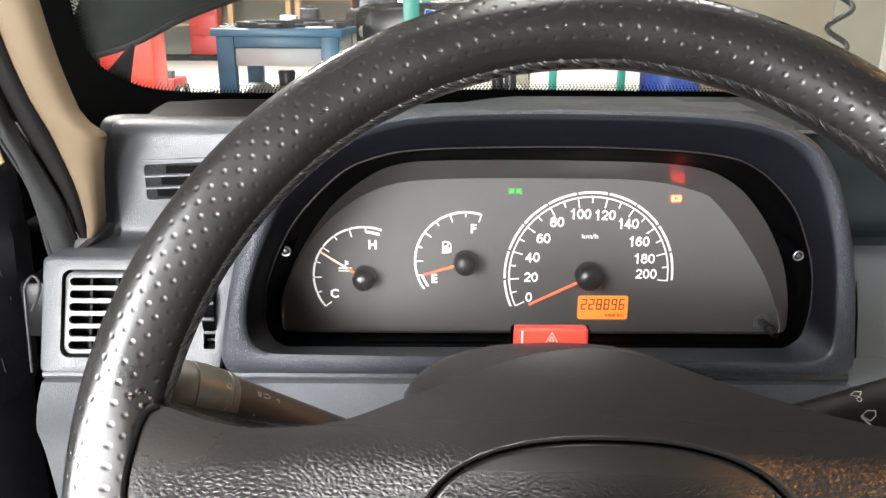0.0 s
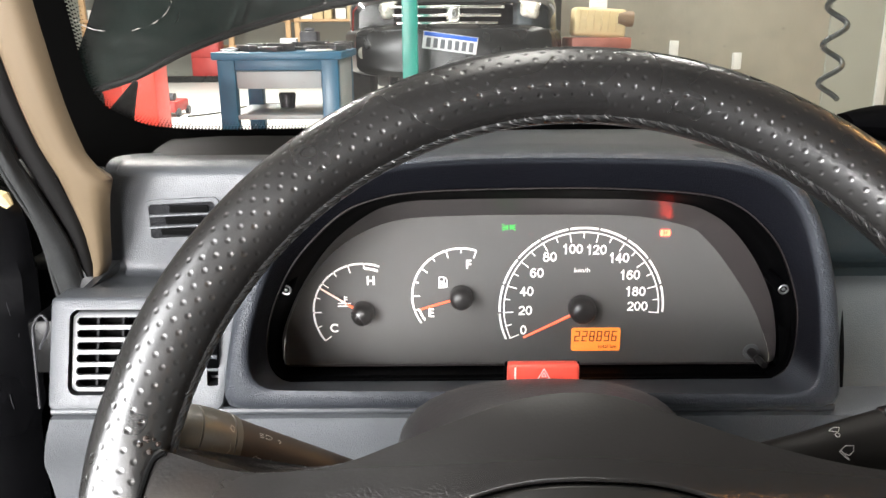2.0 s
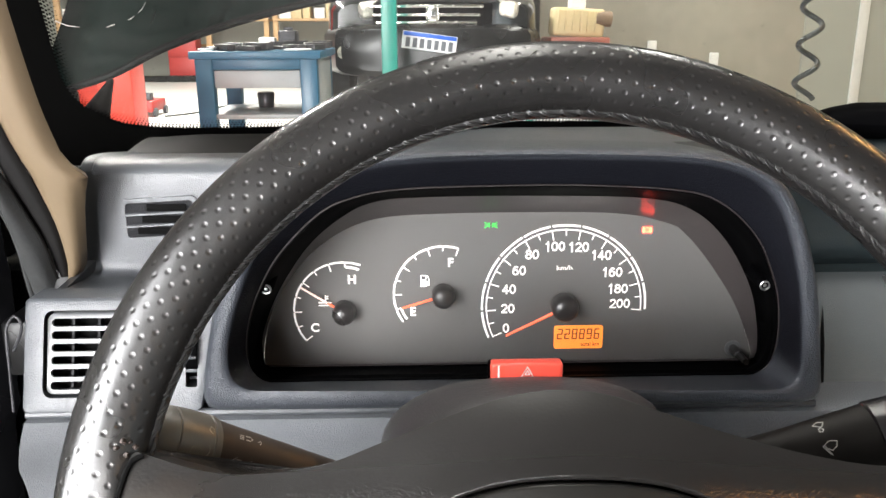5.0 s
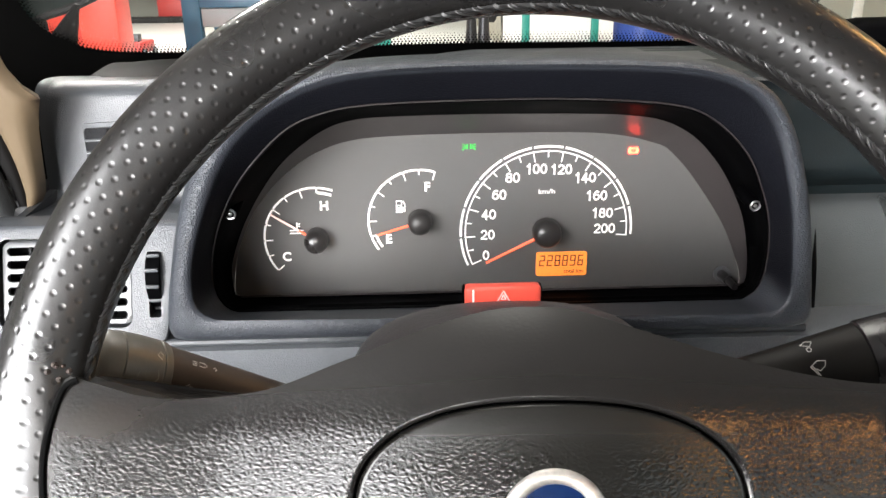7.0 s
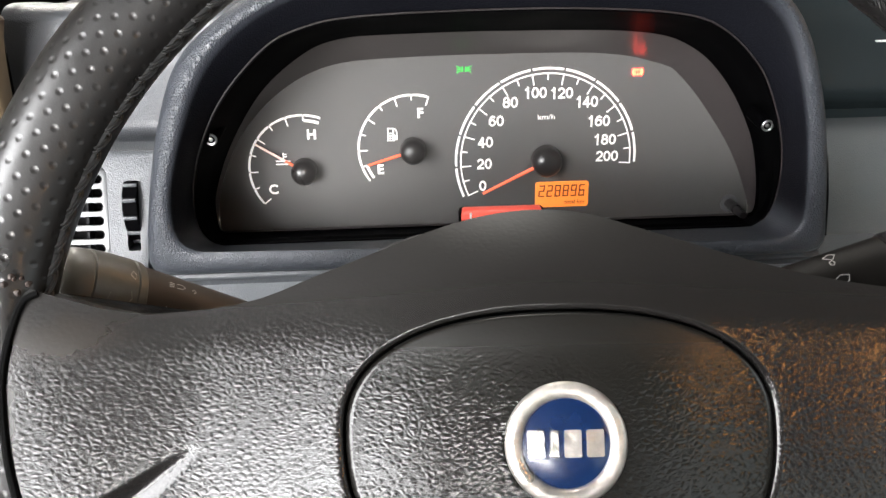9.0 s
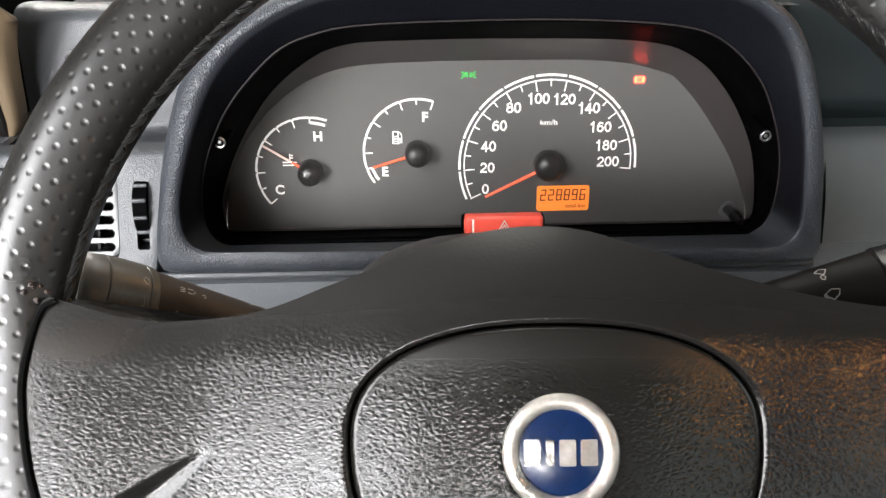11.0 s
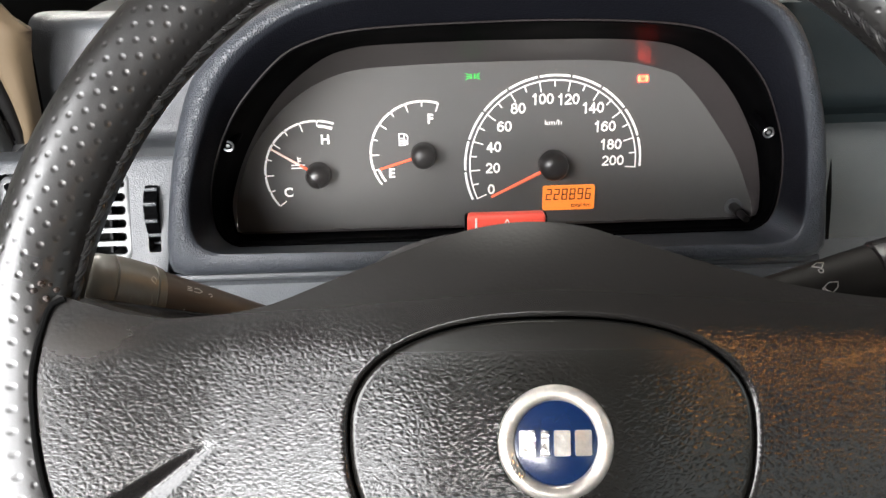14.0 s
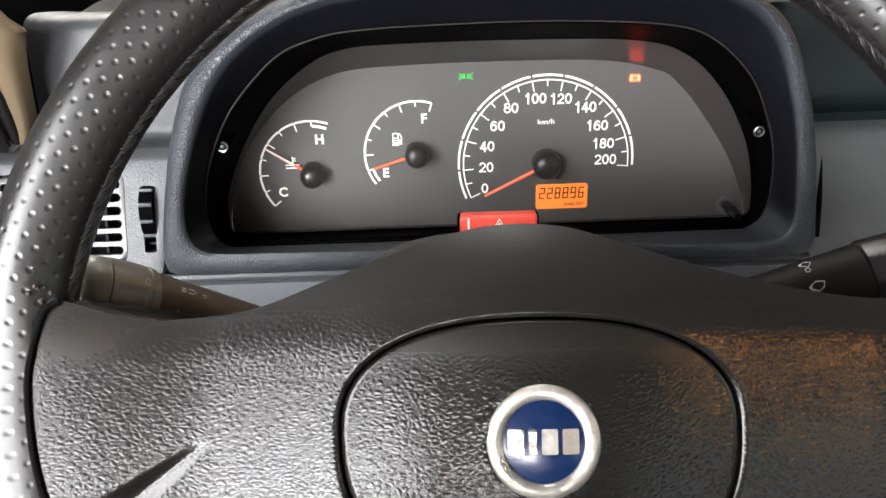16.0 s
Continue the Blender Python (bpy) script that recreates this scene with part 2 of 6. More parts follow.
M = dict(
    cowl=mat("rolled_frame_plastic", (0.0295, 0.033, 0.040), 0.35, var=0.12, scale=40, bump=0.85, bscale=950, bdist=0.0004, spec=0.4, cells=True, stain=0.5),
    dash=mat("grained_grey_plastic", (0.047, 0.051, 0.057), 0.38, var=0.12, scale=40, bump=0.34, bscale=1050, bdist=0.0004, spec=0.4, cells=True, stain=0.5),
    hood=mat("soft_dark_grey_plastic", (0.0013, 0.0015, 0.0026), 0.42, spec=0.08, var=0.12, scale=40, bump=0.35, bscale=700, bdist=0.0004, cells=True, stain=0.4),
    ledge=mat("shaded_ledge_plastic", (0.004, 0.0034, 0.0032), 0.5, var=0.15, scale=40, spec=0.06),
    # side is darkened and fascia lightened for how light falls on them
    side=mat("shaded_pad_plastic", (0.0105, 0.016, 0.018), 0.5, var=0.12, scale=40, bump=0.2, bscale=900, bdist=0.0003, spec=0.2, cells=True, stain=0.6),
    fascia=mat("lit_fascia_plastic", (0.078, 0.086, 0.089), 0.42, var=0.12, scale=40, bump=0.25, bscale=900, bdist=0.0003, spec=0.4, cells=True, stain=0.6),
    slat=mat("pale_vent_plastic", (0.09, 0.093, 0.097), 0.45, var=0.1, scale=60),
    lower=mat("grained_lower_plastic", (0.095, 0.10, 0.108), 0.40, var=0.12, scale=40, bump=0.6, bscale=900, bdist=0.0004, spec=0.4, cells=True, stain=0.5),
    bezel=mat("satin_black_plastic", (0.0012, 0.0012, 0.0014), 0.45, var=0.2, scale=90, stain=0.5, spec=0.004),
    shroud=mat("glossy_grey_plastic", (0.030, 0.025, 0.025), 0.34, var=0.1, scale=50, stain=0.6, rvar=0.04),
    face=mat("printed_dial_face", (0.069, 0.067, 0.064), 0.6, var=0.07, scale=30, stain=1.2, bump=0.1, bscale=3000),
    ink=mat("backlit_white_ink", (0.75, 0.73, 0.70), 0.5, var=0.03, emit=(1.0, 0.95, 0.9), power=0.55),
    needle=mat("glowing_red_needle", (0.75, 0.12, 0.06), 0.4, var=0.05, emit=(1.0, 0.16, 0.07), power=0.9),
    needle_tip=mat("pale_needle_tip", (0.8, 0.6, 0.55), 0.4, var=0.05, emit=(1.0, 0.75, 0.66), power=0.6),
    hub=mat("black_hub_plastic", (0.008, 0.007, 0.007), 0.33, var=0.2),
    amber=mat("orange_display_light", (0.6, 0.2, 0.05), 0.5, var=0.04, emit=(1.0, 0.24, 0.02), power=0.95),
    digit=mat("dark_display_digit", (0.06, 0.015, 0.005), 0.5, var=0.05),
    green=mat("green_tell_tale", (0.01, 0.10, 0.02), 0.5, var=0.05, emit=(0.02, 1.0, 0.08), power=1.8),
    red=mat("red_tell_tale", (0.6, 0.1, 0.05), 0.5, var=0.05, emit=(1.0, 0.034, 0.014), power=32.0),
    chrome=mat("worn_chrome", (0.75, 0.73, 0.70), 0.2, metal=1.0, var=0.1, scale=300, bump=0.15, bscale=400, stain=0.5),
    steel=mat("plain_steel", (0.5, 0.5, 0.5), 0.35, metal=1.0, var=0.2, scale=300),
    # a weak glow is added to the hazard switch to brighten its red
    hazard=mat("red_switch_plastic", (0.68, 0.075, 0.05), 0.35, var=0.08, scale=120, emit=(1.0, 0.12, 0.08), power=0.22),
    white=mat("white_print", (0.8, 0.8, 0.8), 0.5, var=0.05),
    print=mat("worn_grey_print", (0.45, 0.43, 0.40), 0.6, var=0.3, scale=400),
    rim=rim_mat(),
    thread=mat("dark_thread", (0.008, 0.0077, 0.0075), 0.4, spec=0.4, var=0.5, scale=400),
    seam=mat("black_seam_leather", (0.006, 0.006, 0.006), 0.65, spec=0.25, var=0.3),
    pad=mat("leather_grain_plastic", (0.0074, 0.0068, 0.0064), 0.17, rvar=0.03, var=0.15, scale=40, spec=0.40, stretch=(0.72, 1.0, 1.12), bump=0.12, bscale=520, bdist=0.0005, cells=True, crease=True, stain=0.5),
    cover=mat("airbag_cover_plastic", (0.0052, 0.0049, 0.0042), 0.17, rvar=0.03, var=0.15, scale=40, spec=0.35, stretch=(0.72, 1.0, 1.12), bump=0.12, bscale=540, bdist=0.0005, cells=True, crease=True, stain=0.5),
    groove=mat("dark_joint", (0.002, 0.002, 0.002), 0.8, var=0.2, spec=0.05),
    blue=mat("blue_enamel", (0.0015, 0.009, 0.038), 0.15, var=0.1, coat=0.2),
    stalk=mat("brown_black_plastic", (0.026, 0.0155, 0.009), 0.45, var=0.2, scale=80, stain=0.6),
    # the light stalk's plastic, darkened for the shade on the wiper stalk
    wiper=mat("shaded_stalk_plastic", (0.0045, 0.0037, 0.0031), 0.5, var=0.2, scale=80, stain=0.6, spec=0.12),
    knob=mat("worn_grey_knob_plastic", (0.125, 0.118, 0.10), 0.42, var=0.25, scale=90, stain=0.8, bump=0.2, bscale=500),
    column=mat("column_shroud_plastic", (0.05, 0.046, 0.047), 0.45, var=0.15, scale=60, bump=0.3, bscale=800, cells=True),
    beige=mat("beige_pillar_trim", (0.110, 0.080, 0.048), 0.55, var=0.08, scale=50, stain=0.8, bump=0.2, bscale=900),
    rubber=mat("black_door_rubber", (0.0045, 0.0042, 0.0042), 0.6, var=0.3, scale=90, spec=0.2),
    seal=mat("grey_fabric_seal", (0.013, 0.014, 0.0145), 0.8, var=0.3, scale=500, bump=0.5, bscale=1500),
    frit=mat("black_glass_band", (0.0014, 0.0014, 0.0014), 0.5, var=0.1, spec=0.02),
    doorblack=mat("scuffed_black_paint", (0.003, 0.003, 0.0035), 0.3, var=0.5, spec=0.18, scale=60, stain=1.0, bump=0.3, bscale=60, bdist=0.002),
    bonnet=mat("dark_green_bonnet_paint", (0.0045, 0.0150, 0.0120), 0.4, var=0.35, scale=14, stain=1.0, spec=0.22, coat=0.08),
    paint=mat("black_car_paint", (0.006, 0.007, 0.008), 0.12, var=0.3, coat=0.8),
    plastic=mat("dark_bumper_plastic", (0.0045, 0.0052, 0.005), 0.28, var=0.25, scale=20),
    tyre=mat("tyre_rubber", (0.02, 0.02, 0.02), 0.8, var=0.3),
    lampglass=mat("clear_lamp_glass", (0.75, 0.72, 0.64), 0.12, metal=0.6, var=0.5, scale=25, bump=0.8, bscale=40, bdist=0.02),
    plate=mat("white_plate", (0.75, 0.77, 0.8), 0.4, var=0.06),
    plateblue=mat("blue_plate_band", (0.02, 0.12, 0.6), 0.4, var=0.06),
    ink_dark=mat("dark_plate_bars", (0.10, 0.11, 0.13), 0.5, var=0.1),
    benchblue=mat("blue_bench_enamel", (0.013, 0.09, 0.165), 0.4, var=0.2, scale=12, stain=1.0),
    benchgrey=mat("grey_sheet_drawer", (0.33, 0.35, 0.36), 0.45, var=0.12, scale=10, stain=0.8),
    redpaint=mat("red_lift_paint", (0.72, 0.045, 0.022), 0.35, var=0.12, scale=8, stain=0.8),
    darkred=mat("dark_red_cabinet", (0.36, 0.03, 0.025), 0.45, var=0.15, scale=8),
    teal=mat("teal_post_paint", (0.01, 0.24, 0.19), 0.4, var=0.15, scale=10, stain=0.8),
    cobalt=mat("blue_drum_paint", (0.02, 0.07, 0.35), 0.4, var=0.15, scale=10),
    concrete=mat("raw_concrete_wall", (0.25, 0.235, 0.19), 0.85, var=0.30, scale=4.0, stain=1.8, bump=0.3, bscale=25, bdist=0.01),
    palewall=mat("pale_render_wall", (0.29, 0.30, 0.26), 0.85, var=0.1, scale=3.0, stain=1.0, bump=0.2, bscale=25, bdist=0.01),
    strip=mat("white_joint_strip", (0.62, 0.63, 0.60), 0.7, var=0.1, scale=9),
    floor=mat("pale_floor_paint", (0.50, 0.50, 0.475), 0.45, var=0.12, scale=1.5, stain=1.5),
    ceiling=mat("grey_ceiling_sheet", (0.24, 0.24, 0.23), 0.8, var=0.1, scale=1.0),
    wood=mat("warm_board", (0.50, 0.32, 0.16), 0.6, var=0.3, scale=5, stain=0.8),
    cream=mat("cream_casting", (0.55, 0.44, 0.24), 0.5, var=0.2, scale=14, stain=0.8),
    brown=mat("brown_casting", (0.16, 0.10, 0.05), 0.5, var=0.3, scale=20),
    fray=mat("frayed_brown_leather", (0.014, 0.007, 0.0045), 0.7, var=0.4, scale=300),
    ringmetal=mat("dull_silver_ring", (0.50, 0.47, 0.43), 0.42, metal=0.85, var=0.45, scale=260, bump=0.6, bscale=330, bdist=0.0006, stain=1.0, rvar=0.2),
    rust=mat("red_brown_stand", (0.28, 0.09, 0.06), 0.5, var=0.3, scale=10),
    paper=mat("white_paper", (0.8, 0.8, 0.78), 0.6, var=0.06, scale=10),
    tooldark=mat("dark_tool_steel", (0.05, 0.05, 0.055), 0.4, metal=0.5, var=0.4, scale=40),
    hose=mat("black_air_hose", (0.02, 0.026, 0.024), 0.35, var=0.2, scale=60),
    dome=mat("lit_dome_lens", (0.8, 0.6, 0.35), 0.4, var=0.05, emit=(1.0, 0.55, 0.2), power=3.0),
    liner=mat("dark_headliner", (0.038, 0.035, 0.031), 0.9, var=0.1, scale=60, bump=0.3, bscale=900),
    seatcloth=mat("dark_seat_cloth", (0.05, 0.05, 0.055), 0.9, var=0.3, scale=90, bump=0.3, bscale=700),
    palegrey=mat("pale_grey_console", (0.42, 0.44, 0.45), 0.45, var=0.1, scale=40),
    glass=pane_mat("windscreen_glass", (0.94, 0.96, 0.95), 1.10, dust_haze=0.029),
    lens=pane_mat("cluster_lens", (0.96, 0.96, 0.96), 1.12, dust_haze=0.020),
)


def worn(m, at, size, col, rough, fray=60.0):
    """A patch rubbed smooth: round the place at, size metres along x, y and z."""
    nt = m.node_tree
    p = nt.nodes["Principled BSDF"]
    tc, sub_, div, far, mask, mix, rmix = (nt.nodes.new("ShaderNode" + k) for k in ("TexCoord", "VectorMath", "VectorMath", "VectorMath", "MapRange", "Mix", "Mix"))
    wob, off = nt.nodes.new("ShaderNodeTexNoise"), nt.nodes.new("ShaderNodeVectorMath")
    wob.inputs["Scale"].default_value, wob.inputs["Detail"].default_value = fray, 5.0
    off.operation = "MULTIPLY_ADD"
    off.inputs[1].default_value = (0.012, 0.012, 0.012)
    nt.links.new(tc.outputs["Object"], wob.inputs["Vector"])
    nt.links.new(wob.outputs["Color"], off.inputs[0])
    nt.links.new(tc.outputs["Object"], off.inputs[2])
    sub_.operation, div.operation, far.operation = "SUBTRACT", "DIVIDE", "LENGTH"
    sub_.inputs[1].default_value = [c + 0.006 for c in at]
    div.inputs[1].default_value = size
    nt.links.new(off.outputs[0], sub_.inputs[0])
    nt.links.new(sub_.outputs[0], div.inputs[0])
    nt.links.new(div.outputs[0], far.inputs[0])
    mask.interpolation_type = "SMOOTHSTEP"
    mask.inputs[1].default_value, mask.inputs[2].default_value = 0.30, 1.15
    mask.inputs[3].default_value, mask.inputs[4].default_value = 1.0, 0.0
    nt.links.new(far.outputs["Value"], mask.inputs[0])
    mix.data_type = "RGBA"
    old = p.inputs["Base Color"].links[0].from_socket
    nt.links.new(mask.outputs[0], mix.inputs[0])
    nt.links.new(old, mix.inputs[6])
    mix.inputs[7].default_value = (*col, 1)
    nt.links.new(mix.outputs[2], p.inputs["Base Color"])
    oldr = p.inputs["Roughness"].links[0].from_socket
    nt.links.new(mask.outputs[0], rmix.inputs[0])
    nt.links.new(oldr, rmix.inputs[2])
    rmix.inputs[3].default_value = rough
    nt.links.new(rmix.outputs[0], p.inputs["Roughness"])
    b = p.inputs["Normal"].links[0].from_node
    inv, mul = nt.nodes.new("ShaderNodeMapRange"), nt.nodes.new("ShaderNodeMath")
    inv.inputs[3].default_value, inv.inputs[4].default_value = 1.0, 0.30
    nt.links.new(mask.outputs[0], inv.inputs[0])
    mul.operation = "MULTIPLY"
    nt.links.new(inv.outputs[0], mul.inputs[0])
    if b.inputs["Strength"].links:
        nt.links.new(b.inputs["Strength"].links[0].from_socket, mul.inputs[1])
    else:
        mul.inputs[1].default_value = b.inputs["Strength"].default_value
    nt.links.new(mul.outputs[0], b.inputs["Strength"])


def smooth_band(m, rough):
    """Where the mesh carries smooth_band the moulded grain fades out and the plastic is dull."""
    nt = m.node_tree
    p = nt.nodes["Principled BSDF"]
    at, rmix, keep, mul = (nt.nodes.new("ShaderNode" + k) for k in ("Attribute", "Mix", "MapRange", "Math"))
    at.attribute_name = "smooth_band"
    nt.links.new(at.outputs["Fac"], rmix.inputs[0])
    nt.links.new(p.inputs["Roughness"].links[0].from_socket, rmix.inputs[2])
    rmix.inputs[3].default_value = rough
    nt.links.new(rmix.outputs[0], p.inputs["Roughness"])
    keep.inputs[3].default_value, keep.inputs[4].default_value = 1.0, 0.4
    nt.links.new(at.outputs["Fac"], keep.inputs[0])
    b = p.inputs["Normal"].links[0].from_node
    mul.operation = "MULTIPLY"
    nt.links.new(keep.outputs[0], mul.inputs[0])
    if b.inputs["Strength"].links:
        nt.links.new(b.inputs["Strength"].links[0].from_socket, mul.inputs[1])
    else:
        mul.inputs[1].default_value = b.inputs["Strength"].default_value
    nt.links.new(mul.outputs[0], b.inputs["Strength"])


# brown smooth wear on the spoke's corner beside the rim
worn(M["pad"], (-0.098, 0.264, 0.9865), (0.026, 0.030, 0.0085), (0.0080, 0.0054, 0.0037), 0.30, 160.0)
worn(M["pad"], (-0.1135, 0.250, 0.962), (0.0050, 0.03, 0.026), (0.0090, 0.0062, 0.0043), 0.32, 160.0)
# brown stain on the pillar trim above the dashboard
worn(M["beige"], (-0.2335, 0.548, 1.050), (0.0052, 0.06, 0.018), (0.022, 0.012, 0.006), 0.6)


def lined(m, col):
    """Blends to a darker colour by a mesh attribute: painted shade on the hood's inner slope."""
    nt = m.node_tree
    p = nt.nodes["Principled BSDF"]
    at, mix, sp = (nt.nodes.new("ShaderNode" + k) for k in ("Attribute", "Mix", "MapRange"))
    at.attribute_name, mix.data_type = "shaded_slope", "RGBA"
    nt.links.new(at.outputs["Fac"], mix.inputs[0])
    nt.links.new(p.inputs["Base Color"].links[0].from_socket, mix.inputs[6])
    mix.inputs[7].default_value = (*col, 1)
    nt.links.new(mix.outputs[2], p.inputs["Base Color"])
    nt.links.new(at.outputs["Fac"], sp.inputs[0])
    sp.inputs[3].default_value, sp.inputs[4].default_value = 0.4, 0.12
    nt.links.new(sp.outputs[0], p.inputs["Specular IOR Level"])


smooth_band(M["pad"], 0.36)
smooth_band(M["cover"], 0.30)
smooth_band(M["cowl"], 0.42)
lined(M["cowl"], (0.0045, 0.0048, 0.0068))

# ---- building helpers ----


def part(name, bm, material, parent=None, label="", sharp=40, kind="", category="", group=""):
    """Links a bmesh, in world metres, as one mesh object under a thing or a part."""
    me = bpy.data.meshes.new(name)
    bmesh.ops.recalc_face_normals(bm, faces=bm.faces)
    bm.to_mesh(me)
    bm.free()
    me.materials.append(material)
    me.polygons.foreach_set("use_smooth", [True] * len(me.polygons))
    me.set_sharp_from_angle(angle=radians(sharp))
    ob = new(name, me)
    if parent is not None:
        ob.parent = parent
        if parent.type == "EMPTY":
            ob.matrix_parent_inverse = parent.matrix_basis.inverted()
    return tagged(ob, label, category, group, kind)


def thing(name, at, label, category, group=""):
    e = new(name)
    e.location = at
    e.empty_display_size = 0.05
    return tagged(e, label, category, group)


def box(bm, lo, hi, r=0.0, seg=2, m=None):
    c = [(a + b) / 2 for a, b in zip(lo, hi)]
    s = [abs(b - a) for a, b in zip(lo, hi)]
    mm = (m or Matrix()) @ Matrix.Translation(c) @ Matrix.Diagonal((*s, 1))
    vs = bmesh.ops.create_cube(bm, size=1.0, matrix=mm)["verts"]
    if r:
        es = list({e for v in vs for e in v.link_edges})
        bmesh.ops.bevel(bm, geom=es, offset=r, segments=seg, profile=0.5, affect="EDGES")


def bx(*a, **k):
    bm = bmesh.new()
    box(bm, *a, **k)
    return bm


def loft(bm, loops, closed=True, cap0=False, cap1=False):
    rows = [[bm.verts.new(p) for p in lp] for lp in loops]
    n = len(rows[0])
    for a, b in zip(rows, rows[1:]):
        for i in range(n if closed else n - 1):
            j = (i + 1) % n
            bm.faces.new((a[i], a[j], b[j], b[i]))
    if cap0:
        bm.faces.new(rows[0])
    if cap1:
        bm.faces.new(rows[-1])
    return rows


def tube(bm, pts, radii, seg=12, cap=True, flat=1.0):
    pts = [Vector(p) for p in pts]
    if isinstance(radii, (int, float)):
        radii = [radii] * len(pts)
    loops, side = [], None
    for i, p in enumerate(pts):
        d = (pts[min(i + 1, len(pts) - 1)] - pts[max(i - 1, 0)]).normalized()
        if side is None:
            side = d.orthogonal().normalized()
        side = (side - d * side.dot(d)).normalized()
        up = d.cross(side)
        loops.append([p + radii[i] * (math.cos(a) * side + math.sin(a) * flat * up) for a in (2 * math.pi * k / seg for k in range(seg))])
    loft(bm, loops, True, cap, cap)


def spline(pts, n, closed=False):
    """Catmull-Rom through pts, resampled at n even steps."""
    P = [Vector(p) for p in pts]
    k = len(P)
    out = []
    for i in range(k if closed else k - 1):
        p0 = P[(i - 1) % k] if closed or i else P[0] * 2 - P[1]
        p1, p2 = P[i], P[(i + 1) % k]
        p3 = P[(i + 2) % k] if closed or i + 2 < k else P[-1] * 2 - P[-2]
        for s in range(16):
            t = s / 16
            out.append(0.5 * ((2 * p1) + (p2 - p0) * t + (2 * p0 - 5 * p1 + 4 * p2 - p3) * t * t + (3 * p1 - p0 - 3 * p2 + p3) * t ** 3))
    out.append(P[0] if closed else P[-1])
    return even(out, n, closed)


def even(pts, n, closed=False):
    cum = [0.0]
    for a, b in zip(pts, pts[1:]):
        cum.append(cum[-1] + (b - a).length)
    out, j = [], 0
    for i in range(n):
        d = cum[-1] * i / (n if closed else n - 1)
        while j < len(cum) - 2 and cum[j + 1] < d:
            j += 1
        f = (d - cum[j]) / max(cum[j + 1] - cum[j], 1e-12)
        out.append(pts[j].lerp(pts[j + 1], min(1, f)))
    return out


def strokes(bm, lines, width, put):
    """Flat pen strokes: polylines in a plane, laid in space by put(a, b)."""
    for ln in lines:
        for (a, b), (c, d) in zip(ln, ln[1:]):
            L = math.hypot(c - a, d - b) or 1e-9
            nx, ny = -(d - b) / L * width / 2, (c - a) / L * width / 2
            ex, ey = (c - a) / L * width * 0.25, (d - b) / L * width * 0.25
            q = [(a - ex + nx, b - ey + ny), (c + ex + nx, d + ey + ny), (c + ex - nx, d + ey - ny), (a - ex - nx, b - ey - ny)]
            bm.faces.new([bm.verts.new(put(*p)) for p in q])


def arc_band(bm, c, r0, r1, a0, a1, put, seg=3.0):
    n = max(2, int(abs(a1 - a0) / seg) + 1)
    ring = []
    for i in range(n):
        a = radians(a0 + (a1 - a0) * i / (n - 1))
        ring.append([bm.verts.new(put(c[0] + r * math.cos(a), c[1] + r * math.sin(a))) for r in (r0, r1)])
    for p, q in zip(ring, ring[1:]):
        bm.faces.new((p[0], q[0], q[1], p[1]))


def lettering(body, size, put, bold=0.0):
    """Letters of the built-in font as a mesh, centred on 0, 0 and laid in space by put(a, b)."""
    cu = bpy.data.curves.new("letters", "FONT")
    cu.body, cu.size, cu.align_x, cu.align_y, cu.offset = body, size, "CENTER", "CENTER", bold
    cu.resolution_u = 4
    ob = new("letters", cu)
    bpy.context.view_layer.update()
    me = bpy.data.meshes.new_from_object(ob.evaluated_get(bpy.context.evaluated_depsgraph_get()))
    bpy.data.objects.remove(ob)
    bpy.data.curves.remove(cu)
    bm = bmesh.new()
    bm.from_mesh(me)
    bpy.data.meshes.remove(me)
    for v in bm.verts:
        v.co = put(v.co.x, v.co.y)
    return bm

# ---- the hall ----


def wall_box(name, lo, hi, material, label, category="wall"):
    return part(name, bx(lo, hi), material, None, label, kind="structure", category=category)


wall_box("floor", (-14, -16, -0.2), (8, 21, 0), M["floor"], "pale painted concrete workshop floor", "floor")
wall_box("wall_north", (-14, 20.5, 0), (1.45, 20.7, 5.6), M["palewall"], "pale rendered far wall of the workshop")
wall_box("wall_middle", (1.25, 8.5, 0), (1.45, 20.5, 5.6), M["concrete"], "raw concrete return wall of the workshop")
wall_box("wall_front", (1.45, 8.5, 0), (8, 8.7, 5.6), M["concrete"], "raw concrete workshop wall with shutter marks")
wall_box("wall_east", (8, -8, 0), (8.2, 8.7, 5.6), M["palewall"], "pale rendered side wall of the workshop")
bm = bmesh.new()
for lo, hi in (((-14, -8.2, 0), (-7.25, -8, 5.6)), ((-2.15, -8.2, 0), (8.2, -8, 5.6)), ((-7.25, -8.2, 3.2), (-2.15, -8, 5.6))):
    box(bm, lo, hi)
part("wall_south", bm, M["palewall"], None, "pale rendered rear wall with an open gate", kind="structure", category="wall")
wall_box("wall_west", (-14.2, -8.2, 0), (-14, 20.7, 5.6), M["palewall"], "pale rendered side wall of the workshop")
wall_box("ceiling", (-14.2, -8.2, 5.6), (8.2, 20.7, 5.8), M["ceiling"], "grey sheet ceiling of the workshop", "ceiling")
